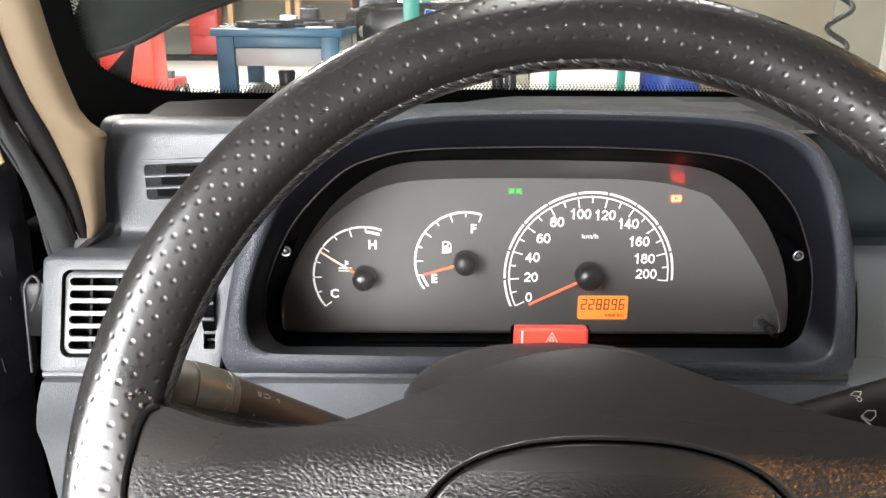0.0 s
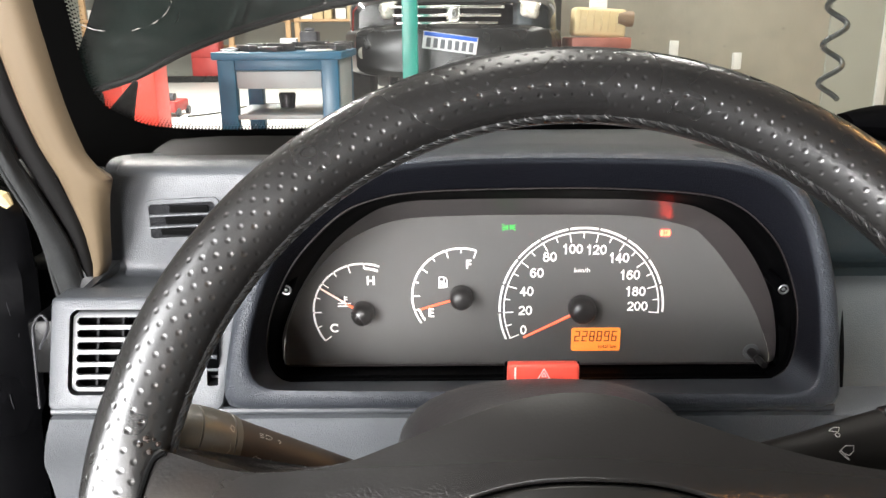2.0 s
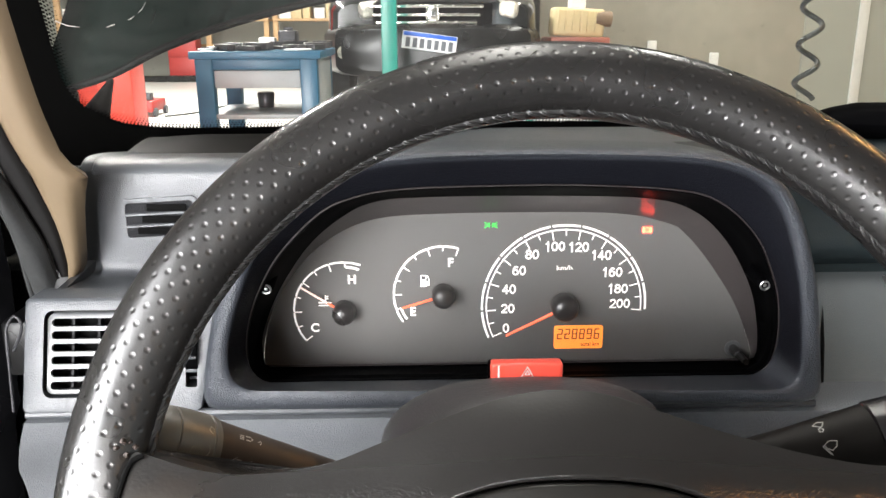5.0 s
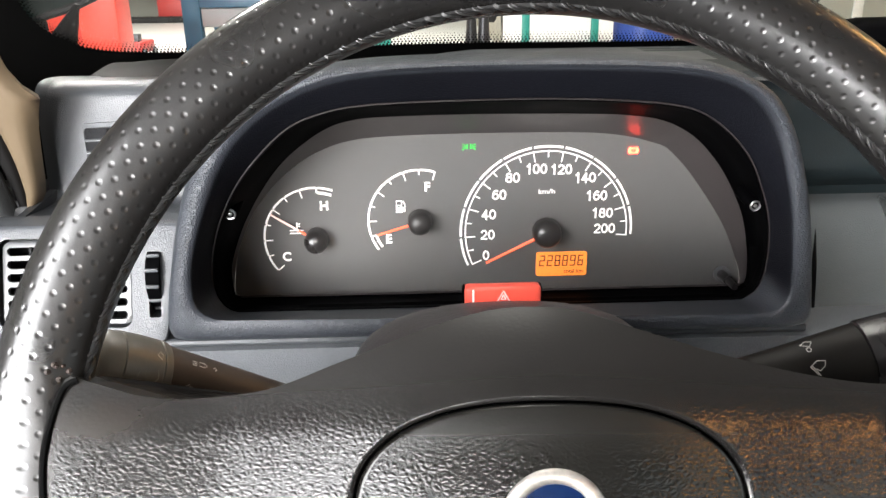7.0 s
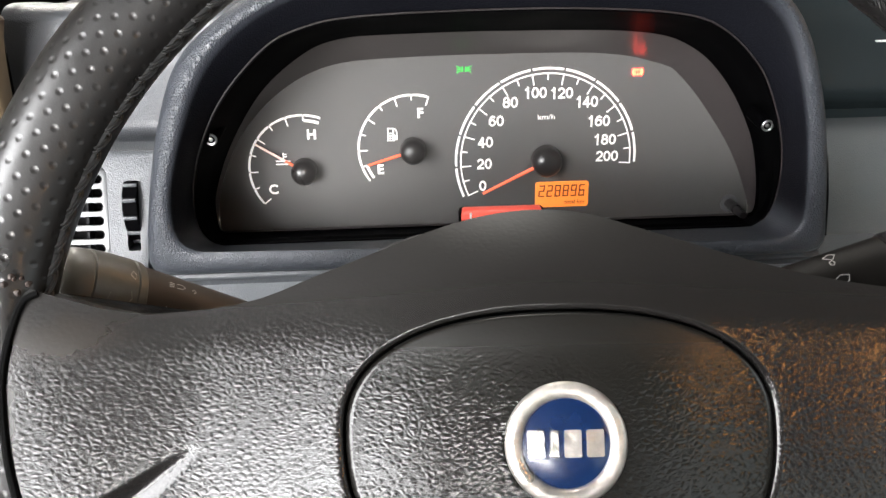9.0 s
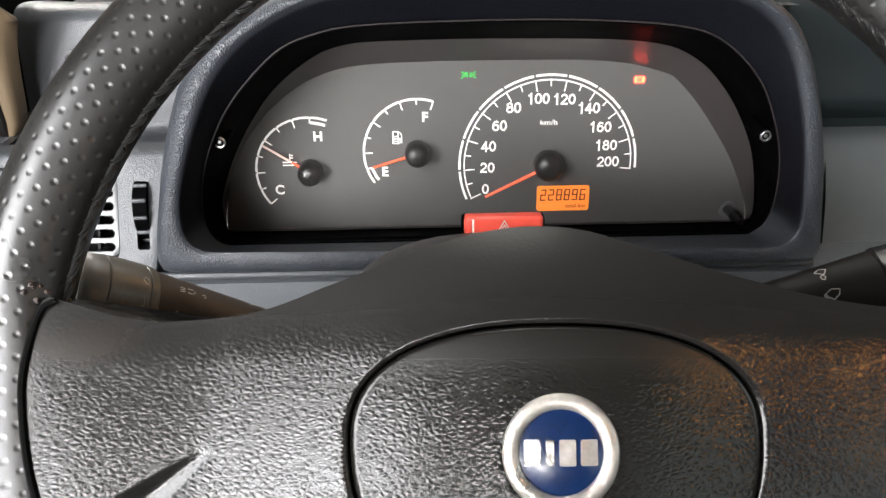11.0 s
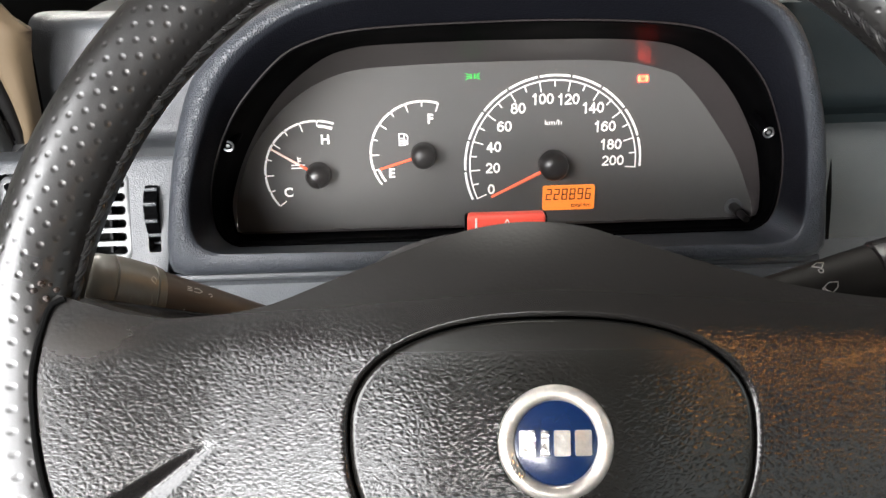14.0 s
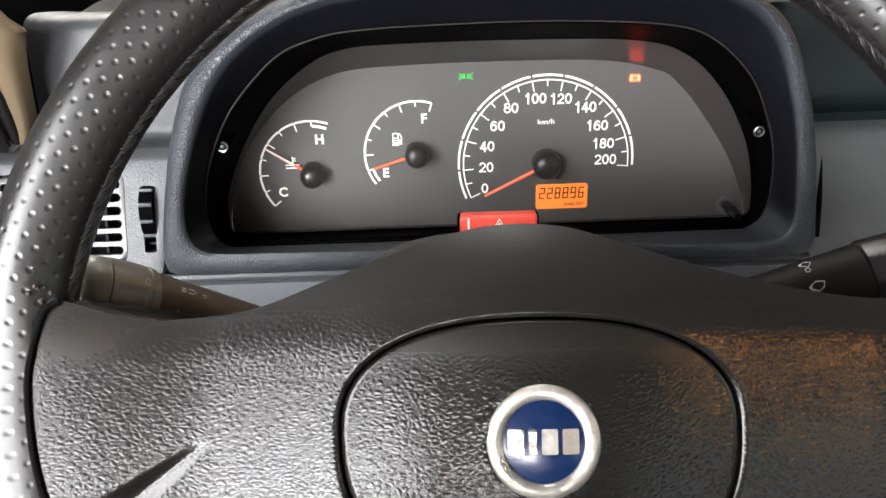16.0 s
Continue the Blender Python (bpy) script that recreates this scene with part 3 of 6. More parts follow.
# the paler bay beside the concrete, with its white joint strip
wall_box("trim", (4.05, 8.47, 0), (8, 8.5, 5.6), M["palewall"], "pale green-grey rendered wall bay", "wall panel")
bm = bmesh.new()
box(bm, (4.60, 8.44, 0), (4.70, 8.47, 5.6), 0.004)
part("trim", bm, M["strip"], None, "white vertical joint strip on the wall", kind="structure", category="trim")
for sx, sz in ((2.44, 0.945), (3.11, 0.82)):
    part("wall_clip", bx((sx - 0.045, 8.46, sz - 0.085), (sx + 0.045, 8.5, sz + 0.085), 0.006), M["strip"], None, "small white plastic clip on the concrete wall", category="clip", group="wall clips")

# ---- what stands in the hall ----


def tool_bench():
    e = thing("workbench", (-1.1, 5.8, 0), "blue steel workbench with a grey drawer and tools on top", "workbench")
    for x in (-1.49, -0.80):
        for y in (5.35, 6.15):
            part("leg", bx((x, y, 0), (x + 0.115, y + 0.09, 0.97), 0.006), M["benchblue"], e)
    bm = bmesh.new()
    box(bm, (-1.52, 5.32, 0.97), (-0.655, 6.27, 1.02), 0.008)
    part("top", bm, M["benchblue"], e)
    for y in (5.36, 6.16):
        part("rail", bx((-1.38, y, 0.90), (-0.80, y + 0.05, 0.969), 0.004), M["benchblue"], e)
    part("drawer", bx((-1.372, 5.37, 0.78), (-0.803, 6.14, 0.895), 0.006), M["benchgrey"], e, "grey sheet steel drawer")
    part("side_panel", bx((-0.70, 5.45, 0.62), (-0.685, 6.14, 0.965), 0.004), M["benchgrey"], e)
    part("shelf", bx((-1.47, 5.36, 0.575), (-0.70, 6.22, 0.605), 0.004), M["benchgrey"], e)
    return e


tool_bench()
rnd = random.Random(4)
for i in range(30):
    x, y = -1.44 + 0.72 * rnd.random(), 5.40 + 0.8 * rnd.random()
    w, d, h = 0.02 + 0.05 * rnd.random(), 0.05 + 0.09 * rnd.random(), 0.012 + 0.035 * rnd.random()
    light = i % 3 == 1
    if light:
        h *= 0.4
    m = Matrix.Translation((x, y, 1.0205 + 0.0004 * i)) @ Matrix.Rotation(rnd.uniform(-0.9, 0.9), 4, "Z")
    part("paper_sheet" if light else "hand_tool", bx((-w, -d, 0), (w, d, h), 0.004, m=m), M["paper" if light else "tooldark"], None,
         "pale rag or paper lying on the workbench" if light else "dark steel hand tool lying on the workbench",
         category="paper" if light else "tool", group="things on the workbench")
case = thing("tool_case", (-0.85, 6.1, 1.02), "dark tool case standing on the workbench", "tool case")
part("case_body", bx((-1.05, 6.03, 1.031), (-0.92, 6.2, 1.15), 0.012), M["tooldark"], case)
part("handle", bx((-1.02, 6.1, 1.15), (-0.95, 6.12, 1.175), 0.006), M["tooldark"], case)
part("parts_tin", bx((-1.20, 6.05, 1.031), (-1.08, 6.15, 1.10), 0.01), M["paper"], None, "white parts tin on the workbench", category="tin")
bucket = bmesh.new()
tube(bucket, [(-1.14, 5.9, 0.606), (-1.14, 5.9, 0.70), (-1.14, 5.9, 0.715)], [0.055, 0.065, 0.055], 16)
part("bucket", bucket, M["tooldark"], None, "dark bucket on the bench's lower shelf", category="bucket")


def lift_post():
    e = thing("lift_column", (-3.1, 8.2, 0), "red painted steel column of a car lift", "lift column")
    bm = bmesh.new()
    box(bm, (-3.32, 8.0, 0.03), (-2.86, 8.4, 3.4), 0.02)
    part("column", bm, M["redpaint"], e)
    part("base_plate", bx((-3.45, 7.9, 0.0), (-2.72, 8.5, 0.03), 0.004), M["redpaint"], e)
    part("carriage", bx((-3.22, 7.9, 0.9), (-2.95, 7.998, 1.25), 0.02), M["tooldark"], e)


lift_post()
cab = thing("cabinet", (-5.5, 19.0, 0), "dark red steel tool cabinet", "cabinet")
part("cabinet_body", bx((-5.85, 18.9, 0.05), (-5.2, 19.4, 2.0), 0.01), M["darkred"], cab)
part("plinth", bx((-5.8, 18.95, 0.0), (-5.25, 19.35, 0.05)), M["tooldark"], cab)
for k in range(4):
    part("drawer_front", bx((-5.82, 18.88, 0.1 + 0.46 * k), (-5.23, 18.9, 0.54 + 0.46 * k), 0.004), M["darkred"], cab)
JX, JY = -3.82, 11.3
jack = thing("trolley_jack", (JX, JY, 0), "red hydraulic trolley jack on the floor", "jack")
part("jack_frame", bx((JX - 0.17, JY - 0.3, 0.06), (JX + 0.14, JY + 0.3, 0.22), 0.03), M["darkred"], jack)
part("saddle", bx((JX - 0.02, JY - 0.24, 0.22), (JX + 0.1, JY - 0.1, 0.32), 0.01), M["tooldark"], jack)
part("pump", bx((JX - 0.16, JY + 0.1, 0.22), (JX - 0.04, JY + 0.25, 0.28), 0.01), M["darkred"], jack)
for jx in (JX - 0.2, JX + 0.12):
    for jy in (JY - 0.22, JY + 0.22):
        bm = bmesh.new()
        tube(bm, [(jx, jy, 0.06), (jx + 0.05, jy, 0.06)], 0.06, 14)
        part("wheel", bm, M["tooldark"], jack)
bm = bmesh.new()
tube(bm, spline([(JX + 0.3, 11.0, 0.012), (JX + 0.6, 11.5, 0.012), (JX + 0.75, 12.4, 0.012), (JX + 1.1, 12.9, 0.012), (JX + 1.6, 12.6, 0.012)], 40), 0.012, 8)
part("air_hose", bm, M["hose"], None, "thin black hose lying on the floor", category="hose")

e = thing("bay_lamp", (6.6, 4.0, 5.6), "round grey bay lamp hanging from the ceiling", "lamp")
bm = bmesh.new()
tube(bm, [(6.6, 4.0, 5.6), (6.6, 4.0, 5.48)], 0.02, 10)
part("stem", bm, M["tooldark"], e)
bm = bmesh.new()
loft(bm, [[Vector((6.6 + r * math.cos(a), 4.0 + r * math.sin(a), z)) for a in (2 * math.pi * k / 32 for k in range(32))] for r, z in ((0.05, 5.48), (0.12, 5.46), (0.34, 5.32), (0.36, 5.30), (0.33, 5.32), (0.05, 5.45))], True, True, True)
part("shade", bm, M["steel"], e)

# shelving and boards along the far wall
for k, (x0, x1) in enumerate(((-8.6, -7.2), (-7.1, -5.3), (-5.1, -3.6), (-3.5, -1.9))):
    e = thing("shelf_rack", (x0, 19.9, 0), "warm brown timber rack against the far wall", "rack", "timber racks")
    for x in (x0, x1 - 0.12):
        part("upright", bx((x, 19.5, 0.0), (x + 0.12, 19.62, 3.2), 0.01), M["wood"], e)
    for z in (0.75, 1.35, 1.95, 2.6):
        part("shelf_board", bx((x0, 19.45, z), (x1, 20.3, z + 0.06), 0.01), M["wood"], e)
    for j in range(5):
        bxw = 0.12 + 0.16 * rnd.random()
        xx = x0 + 0.15 + (x1 - x0 - 0.5) * j / 4
        for z in (1.41, 2.01):
            part("carton", bx((xx, 19.6, z), (xx + bxw, 20.1, z + 0.2 + 0.25 * rnd.random()), 0.01), M["cream" if rnd.random() < 0.6 else "paper"], None,
                 "plain carton standing on the timber rack", category="box", group="cartons on the racks")
part("low_kerb", bx((-9, 18.6, 0), (-1, 18.8, 0.14), 0.02), M["plastic"], None, "dark low kerb along the far end of the floor", category="kerb")


def black_car():
    """A dark pick-up on stands, nose to the windscreen."""
    e = thing("parked_car", (0.1, 8.4, 0.35), "black pick-up with a chrome grille, raised on stands", "car")
    cx = 0.10

    def section(y, zlo, zhi, half, n=28, rr=0.14):
        lp = []
        for i in range(n):
            a = 2 * math.pi * i / n
            ca, sa = math.cos(a), math.sin(a)
            f = lambda c: math.copysign(abs(c) ** 0.35, c)
            lp.append(Vector((cx + half * f(ca), y, (zlo + zhi) / 2 + (zhi - zlo) / 2 * f(sa))))
        return lp
    bm = bmesh.new()
    loft(bm, [section(6.36, 0.95, 1.36, 0.74), section(6.42, 0.90, 1.40, 0.80), section(6.7, 0.85, 1.46, 0.85), section(7.4, 0.82, 1.56, 0.87),
              section(8.2, 0.80, 1.60, 0.87), section(10.6, 0.80, 1.60, 0.87), section(10.8, 0.85, 1.5, 0.82)], True, True, True)
    part("body", bm, M["paint"], e)
    bm = bmesh.new()
    loft(bm, [section(7.3, 1.50, 1.58, 0.72), section(7.9, 1.5, 2.02, 0.66), section(9.2, 1.5, 2.04, 0.66), section(9.8, 1.5, 1.6, 0.72)], True, True, True)
    part("cabin", bm, M["paint"], e)
    bm = bmesh.new()
    loft(bm, [section(6.22, 0.84, 1.16, 0.66), section(6.26, 0.80, 1.19, 0.76), section(6.5, 0.79, 1.2, 0.87), section(6.72, 0.8, 1.2, 0.88)], True, True, True)
    part("bumper", bm, M["plastic"], e, "dark plastic bumper")
    part("grille", bx((-0.36, 6.3, 1.19), (0.56, 6.37, 1.35), 0.015), M["groove"], e)
    for z in (1.205, 1.262, 1.325):
        part("grille_bar", bx((-0.34 - (z - 1.2) * 0.4, 6.28, z - 0.011), (0.44 + (z - 1.2) * 0.4, 6.31, z + 0.011), 0.005), M["chrome"], e)
    part("badge", bx((0.045, 6.262, 1.215), (0.145, 6.279, 1.33), 0.02, 3), M["chrome"], e, "chrome badge of a plain shape")
    for s in (-1, 1):
        m = Matrix.Translation((cx + (0.53 if s > 0 else -0.44), 6.42, 1.31)) @ Matrix.Rotation(-s * 0.45, 4, "Z") @ Matrix.Rotation(s * 0.12, 4, "Y")
        h = part("headlight", bx((-0.15, -0.06, -0.065), (0.15, 0.05, 0.065), 0.035, 3, m=m), M["lampglass"], e, "clear headlight")
        fog = bmesh.new()
        tube(fog, [(cx + s * 0.69, 6.24, 0.985), (cx + s * 0.69, 6.27, 0.985), (cx + s * 0.69, 6.33, 0.985)], [0.05, 0.056, 0.056], 20)
        part("fog_light", fog, M["lampglass"], e, "round clear fog light")
    for s in (-1, 1):
        for y in (7.05, 9.9):
            bm = bmesh.new()
            tube(bm, [(cx + s * 0.68, y, 0.82), (cx + s * 0.70, y, 0.82), (cx + s * 0.86, y, 0.82), (cx + s * 0.88, y, 0.82)], [0.31, 0.335, 0.335, 0.31], 32)
            w = part("wheel", bm, M["tyre"], e)
            bm = bmesh.new()
            tube(bm, [(cx + s * 0.875, y, 0.82), (cx + s * 0.89, y, 0.82)], [0.2, 0.18], 24)
            part("rim", bm, M["steel"], w)
    m = Matrix.Translation((0.07, 6.205, 1.058)) @ Matrix.Rotation(0.13, 4, "Y")
    p = part("number_plate", bx((-0.21, -0.008, -0.065), (0.21, 0.004, 0.065), 0.004, m=m), M["plate"], e, "white plate with a blue band and dark bars")
    part("band", bx((-0.205, -0.011, 0.032), (0.205, -0.0085, 0.062), 0.001, m=m), M["plateblue"], p)
    for k in range(7):
        x = -0.165 + 0.055 * k
        part("bar", bx((x - 0.017, -0.011, -0.05), (x + 0.017, -0.0085, 0.02), 0.001, m=m), M["ink_dark"], p)


black_car()
for sx in (-0.45, 0.65):
    for sy in (7.6, 9.3):
        e = thing("axle_stand", (sx, sy, 0), "steel axle stand under the raised car", "axle stand", "axle stands")
        bm = bmesh.new()
        tube(bm, [(sx, sy, 0.02), (sx, sy, 0.80)], [0.09, 0.04], 10)
        part("post", bm, M["tooldark"], e)
        part("foot", bx((sx - 0.14, sy - 0.14, 0), (sx + 0.14, sy + 0.14, 0.02), 0.004), M["tooldark"], e)

e = thing("steel_post", (-0.22, 5.8, 0), "teal painted steel post standing on the floor", "post")
bm = bmesh.new()
box(bm, (-0.275, 5.76, 0.02), (-0.165, 5.87, 2.9), 0.008)
part("post", bm, M["teal"], e)
part("base_plate", bx((-0.36, 5.68, 0), (-0.08, 5.95, 0.02), 0.003), M["teal"], e)

# white panel added in place of the bright floor patch below the car
e = thing("bright_patch_panel", (1.05, 5.7, 0), "white panel between teal posts, standing in for a bright patch", "cart")
for x in (0.725, 1.19):
    for y in (5.42, 5.86):
        part("post", bx((x, y, 0.0), (x + 0.05, y + 0.05, 0.90), 0.006), M["teal"], e)
part("panel", bx((0.645, 5.445, 0.30), (1.345, 5.89, 0.86), 0.006), M["paper"], e)
bm = bmesh.new()
tube(bm, [(1.62, 5.7, 0.0), (1.62, 5.7, 0.02), (1.62, 5.7, 0.42), (1.62, 5.7, 0.44), (1.62, 5.7, 0.84), (1.62, 5.7, 0.86)], [0.2, 0.21, 0.21, 0.215, 0.21, 0.19], 28)
part("drum", bm, M["cobalt"], None, "blue steel drum standing on the floor", category="drum")

e = thing("gearbox", (1.3, 6.75, 0.97), "cream cast gearbox with a dark round flange", "gearbox")
m = Matrix.Translation((1.30, 6.7, 1.2)) @ Matrix.Rotation(0.06, 4, "Y")
part("housing", bx((-0.22, -0.12, -0.11), (0.2, 0.14, 0.115), 0.03, 3, m=m), M["cream"], e)
for k in range(6):
    part("rib", bx((-0.19 + 0.06 * k, -0.135, -0.06), (-0.175 + 0.06 * k, -0.119, 0.1), 0.004, m=m), M["cream"], e)
bm = bmesh.new()
tube(bm, [(1.43, 6.62, 1.235), (1.52, 6.6, 1.23), (1.55, 6.6, 1.228), (1.545, 6.6, 1.228)], [0.055, 0.062, 0.06, 0.035], 20)
part("flange", bm, M["brown"], e, "dark brown round flange")
part("cover_plate", bx((1.24, 6.74, 1.315), (1.37, 6.86, 1.75), 0.01), M["paper"], e, "pale upright cover")
e = thing("engine_stand", (1.3, 6.75, 0), "red-brown steel stand carrying the gearbox", "stand")
part("table", bx((1.05, 6.5, 1.0), (1.53, 7.05, 1.088), 0.015), M["rust"], e)
for x in (1.08, 1.46):
    for y in (6.55, 6.95):
        part("leg", bx((x, y, 0), (x + 0.05, y + 0.05, 1.0), 0.004), M["rust"], e)

# coiled air hose that hangs from the ceiling
e = thing("coiled_hose", (2.4, 5.0, 5.2), "black coiled air hose hanging with a red fitting", "hose")
bm = bmesh.new()
turns, pts = 17, []
for i in range(turns * 20 + 1):
    a = 2 * math.pi * i / 20
    pts.append((2.43 + 0.062 * math.cos(a), 5.0 + 0.062 * math.sin(a), 0.72 + 0.232 * a / (2 * math.pi)))
pts += [(2.44, 5.0, 4.72), (2.42, 5.0, 5.2), (2.42, 5.0, 5.6)]
tube(bm, pts, 0.0175, 10)
part("coil", bm, M["hose"], e)
bm = bmesh.new()
tube(bm, [(2.50, 5.0, 1.375), (2.60, 5.0, 1.385), (2.66, 5.0, 1.39)], [0.02, 0.022, 0.016], 12)
part("fitting", bm, M["redpaint"], e, "red hose fitting")

# ---- the raised bonnet and the windscreen ----
bon = thing("bonnet", (0.1, 1.25, 1.0), "dark green raised bonnet with scratched paint", "bonnet")
low = spline([(-0.56, 1.15, 1.05), (-0.53, 1.19, 1.068), (-0.46, 1.2, 1.09), (-0.38, 1.2, 1.128), (-0.28, 1.2, 1.162), (-0.16, 1.2, 1.192), (-0.04, 1.2, 1.212),
              (0.07, 1.2, 1.228), (0.3, 1.2, 1.255), (0.7, 1.2, 1.27), (0.85, 1.2, 1.26)], 60)
rows = []
for k in range(16):
    f = k / 15
    rows.append([Vector((p.x + 0.06 * math.sin(min(1, f * 3) * 1.57) * (1 if p.x < -0.4 else 0.2), p.y + 0.30 * f + 0.03 * math.sin(f * 3.1), p.z + 0.85 * f)) for p in low])
bm = bmesh.new()
loft(bm, rows, False)
bmesh.ops.solidify(bm, geom=bm.faces[:], thickness=0.012)
part("bonnet_skin", bm, M["bonnet"], bon)
bm = bmesh.new()
tube(bm, [p + Vector((0, 0.006, 0.002)) for p in low], 0.006, 8)
part("rear_edge", bm, M["rubber"], bon, "dark rubber strip on the edge")
hin = bmesh.new()
box(hin, (-0.52, 1.0, 0.95), (-0.49, 1.16, 1.075), 0.006)
part("hinge", hin, M["doorblack"], bon)
bm = bmesh.new()
box(bm, (-0.75, 0.86, 0.80), (0.95, 1.15, 1.0), 0.03, 3)
part("scuttle_panel", bm, M["frit"], None, "black scuttle panel below the windscreen", category="scuttle panel")
bm = bmesh.new()
tube(bm, [(-0.392, 0.96, 0.998), (-0.39, 0.96, 1.06), (-0.367, 0.96, 1.10)], [0.022, 0.016, 0.003], 10)
part("wiper_pivot", bm, M["rubber"], None, "black wiper pivot cap at the scuttle", category="wiper pivot")


def glass_at(x, z, d=0.0):
    """A place on the windscreen, d metres in from the glass."""
    return Vector((x, 0.80 - (z - 1.06) * 0.95 - d * 0.69, z - d * 0.72))


wind = thing("windscreen", (0.07, 0.8, 1.0), "clear laminated windscreen with a black dotted border", "windscreen")
bm = bmesh.new()
loft(bm, [[glass_at(-0.62 + 1.38 * i / 40, 0.98 + 0.66 * k / 16) for i in range(41)] for k in range(17)], False)
g = part("glass", bm, M["glass"], wind)
g.visible_shadow = False
for pts in (((-0.2223, 1.1922), (-0.2228, 1.188), (-0.2234, 1.1836)), ((-0.226, 1.181), (-0.2315, 1.1755), (-0.236, 1.1725)), ((-0.2405, 1.17), (-0.244, 1.168), (-0.2477, 1.1667)), ((-0.3158, 1.1755), (-0.3083, 1.1663), (-0.3005, 1.1625), (-0.2905, 1.1611)), ((-0.2613, 1.1905), (-0.2617, 1.188), (-0.2615, 1.1862)), ((-0.2679, 1.1611), (-0.263, 1.1625), (-0.2594, 1.1634))):
    bm = bmesh.new()
    tube(bm, [glass_at(x, z, 0.003) for x, z in pts], [0.0002] + [0.00045] * (len(pts) - 2) + [0.0002], 5)
    part("scratch", bm, M["print"], wind, "pale curved scratch on the glass")
# black border: inner line along the bottom and up the left side
inner = spline([(-0.285, 1.45), (-0.30, 1.25), (-0.311, 1.19), (-0.318, 1.163), (-0.326, 1.135), (-0.331, 1.11), (-0.325, 1.09), (-0.31, 1.078), (-0.29, 1.0695),
                (-0.245, 1.065), (-0.15, 1.0650), (0.05, 1.0695), (0.27, 1.0685), (0.72, 1.069)], 160)
bm = bmesh.new()
n_left = 80
a = [glass_at(v.x, v.y, 0.004) for v in inner]
b = []
for i, v in enumerate(inner):
    f = min(1.0, i / n_left)
    side = Vector((-0.60, v.y))
    low_ = Vector((v.x - 0.02, 0.985))
    q = side.lerp(low_, f * f)
    b.append(glass_at(q.x, q.y, 0.004))
loft(bm, [a, b], False)
part("border", bm, M["frit"], wind, "black ceramic border")
# fading dots along the border
bm = bmesh.new()
dots = spline([(v.x, v.y) for v in inner], 420)
for i, v in enumerate(dots):
    nrm = (dots[min(i + 1, 419)] - dots[max(i - 1, 0)]).normalized()
    nrm = Vector((nrm.y, -nrm.x)) * -1
    for k in range(5):
        r = 0.00125 * (1 - 0.16 * k)
        off = 0.0012 + 0.0024 * k
        along = (dots[min(i + 1, 419)] - dots[max(i - 1, 0)]).normalized() * (0.0012 if k % 2 else 0)
        c = v + nrm * off + along
        ring = [bm.verts.new(glass_at(c.x + r * math.cos(t), c.y + r * math.sin(t), 0.0045)) for t in (0.0, 1.05, 2.09, 3.14, 4.19, 5.24)]
        bm.faces.new(ring)
part("border_dots", bm, M["frit"], wind, "fading black dots", kind="stuff")

# ---- pillar, seals and the open door ----


def leaned(x, z, y0, lean):
    return Vector((x, y0 - (z - 0.98) * lean, z))


def strip_mesh(left, right, y0, lean, thick, bulge):
    """A trim strip between two lines given as x, z."""
    L, R = spline(left, 40), spline(right, 40)
    bm = bmesh.new()
    rows = []
    for p, q in zip(L, R):
        row = []
        for k in range(9):
            f = k / 8
            c = p.lerp(q, f)
            v = leaned(c.x, c.y, y0, lean)
            v.y -= bulge * (1 - (2 * f - 1) ** 4)
            row.append(v)
        rows.append(row + [Vector((v.x * (1 + 2.2 * thick), v.y + thick, v.z)) for v in reversed(row)])
    loft(bm, rows, True, True, True)
    return bm


PIL = dict(
    beige_l=[(-0.275, 1.45), (-0.278, 1.2), (-0.2782, 1.1292), (-0.2780, 1.1098), (-0.2755, 1.0853), (-0.2691, 1.0508), (-0.2645, 1.0190), (-0.2655, 0.990), (-0.2680, 0.975)],
    beige_r=[(-0.232, 1.45), (-0.2455, 1.2), (-0.2478, 1.1462), (-0.2482, 1.1128), (-0.2466, 1.0893), (-0.2440, 1.0716), (-0.2375, 1.0620), (-0.2315, 1.0590), (-0.2365, 1.047), (-0.2417, 1.0310), (-0.2474, 1.0088), (-0.2535, 0.986), (-0.2610, 0.975)],
    black_l=[(-0.289, 1.45), (-0.294, 1.2), (-0.2945, 1.12), (-0.2912, 1.0913), (-0.2896, 1.0738), (-0.2850, 1.0534), (-0.2785, 1.0229), (-0.2752, 1.0043), (-0.2752, 0.975)],
    grey_l=[(-0.299, 1.45), (-0.303, 1.2), (-0.302, 1.10), (-0.2985, 1.0627), (-0.2950, 1.044), (-0.2915, 1.0306), (-0.2900, 1.0061), (-0.2950, 0.9617), (-0.298, 0.90)])
pil = thing("pillar_trim", (-0.28, 0.57, 0.97), "beige plastic windscreen pillar trim with a stained edge", "pillar trim")
part("trim_cover", strip_mesh(PIL["beige_l"], PIL["beige_r"], 0.575, 0.42, 0.02, 0.012), M["beige"], pil)
rub = thing("door_rubber", (-0.28, 0.57, 0.975), "black rubber strip beside the pillar trim", "rubber seal")
part("rubber_strip", strip_mesh(PIL["black_l"], PIL["beige_l"], 0.572, 0.42, 0.02, 0.004), M["rubber"], rub)
part("rubber_lip", strip_mesh([(x - 0.002, z) for x, z in PIL["black_l"]], [(x + 0.0012, z) for x, z in PIL["black_l"]], 0.566, 0.42, 0.01, 0.002), M["rubber"], rub)
sea = thing("door_seal", (-0.29, 0.56, 0.95), "grey fabric door seal round the door opening", "door seal")
part("seal_bulb", strip_mesh(PIL["grey_l"], PIL["black_l"], 0.565, 0.42, 0.02, 0.010), M["seal"], sea)
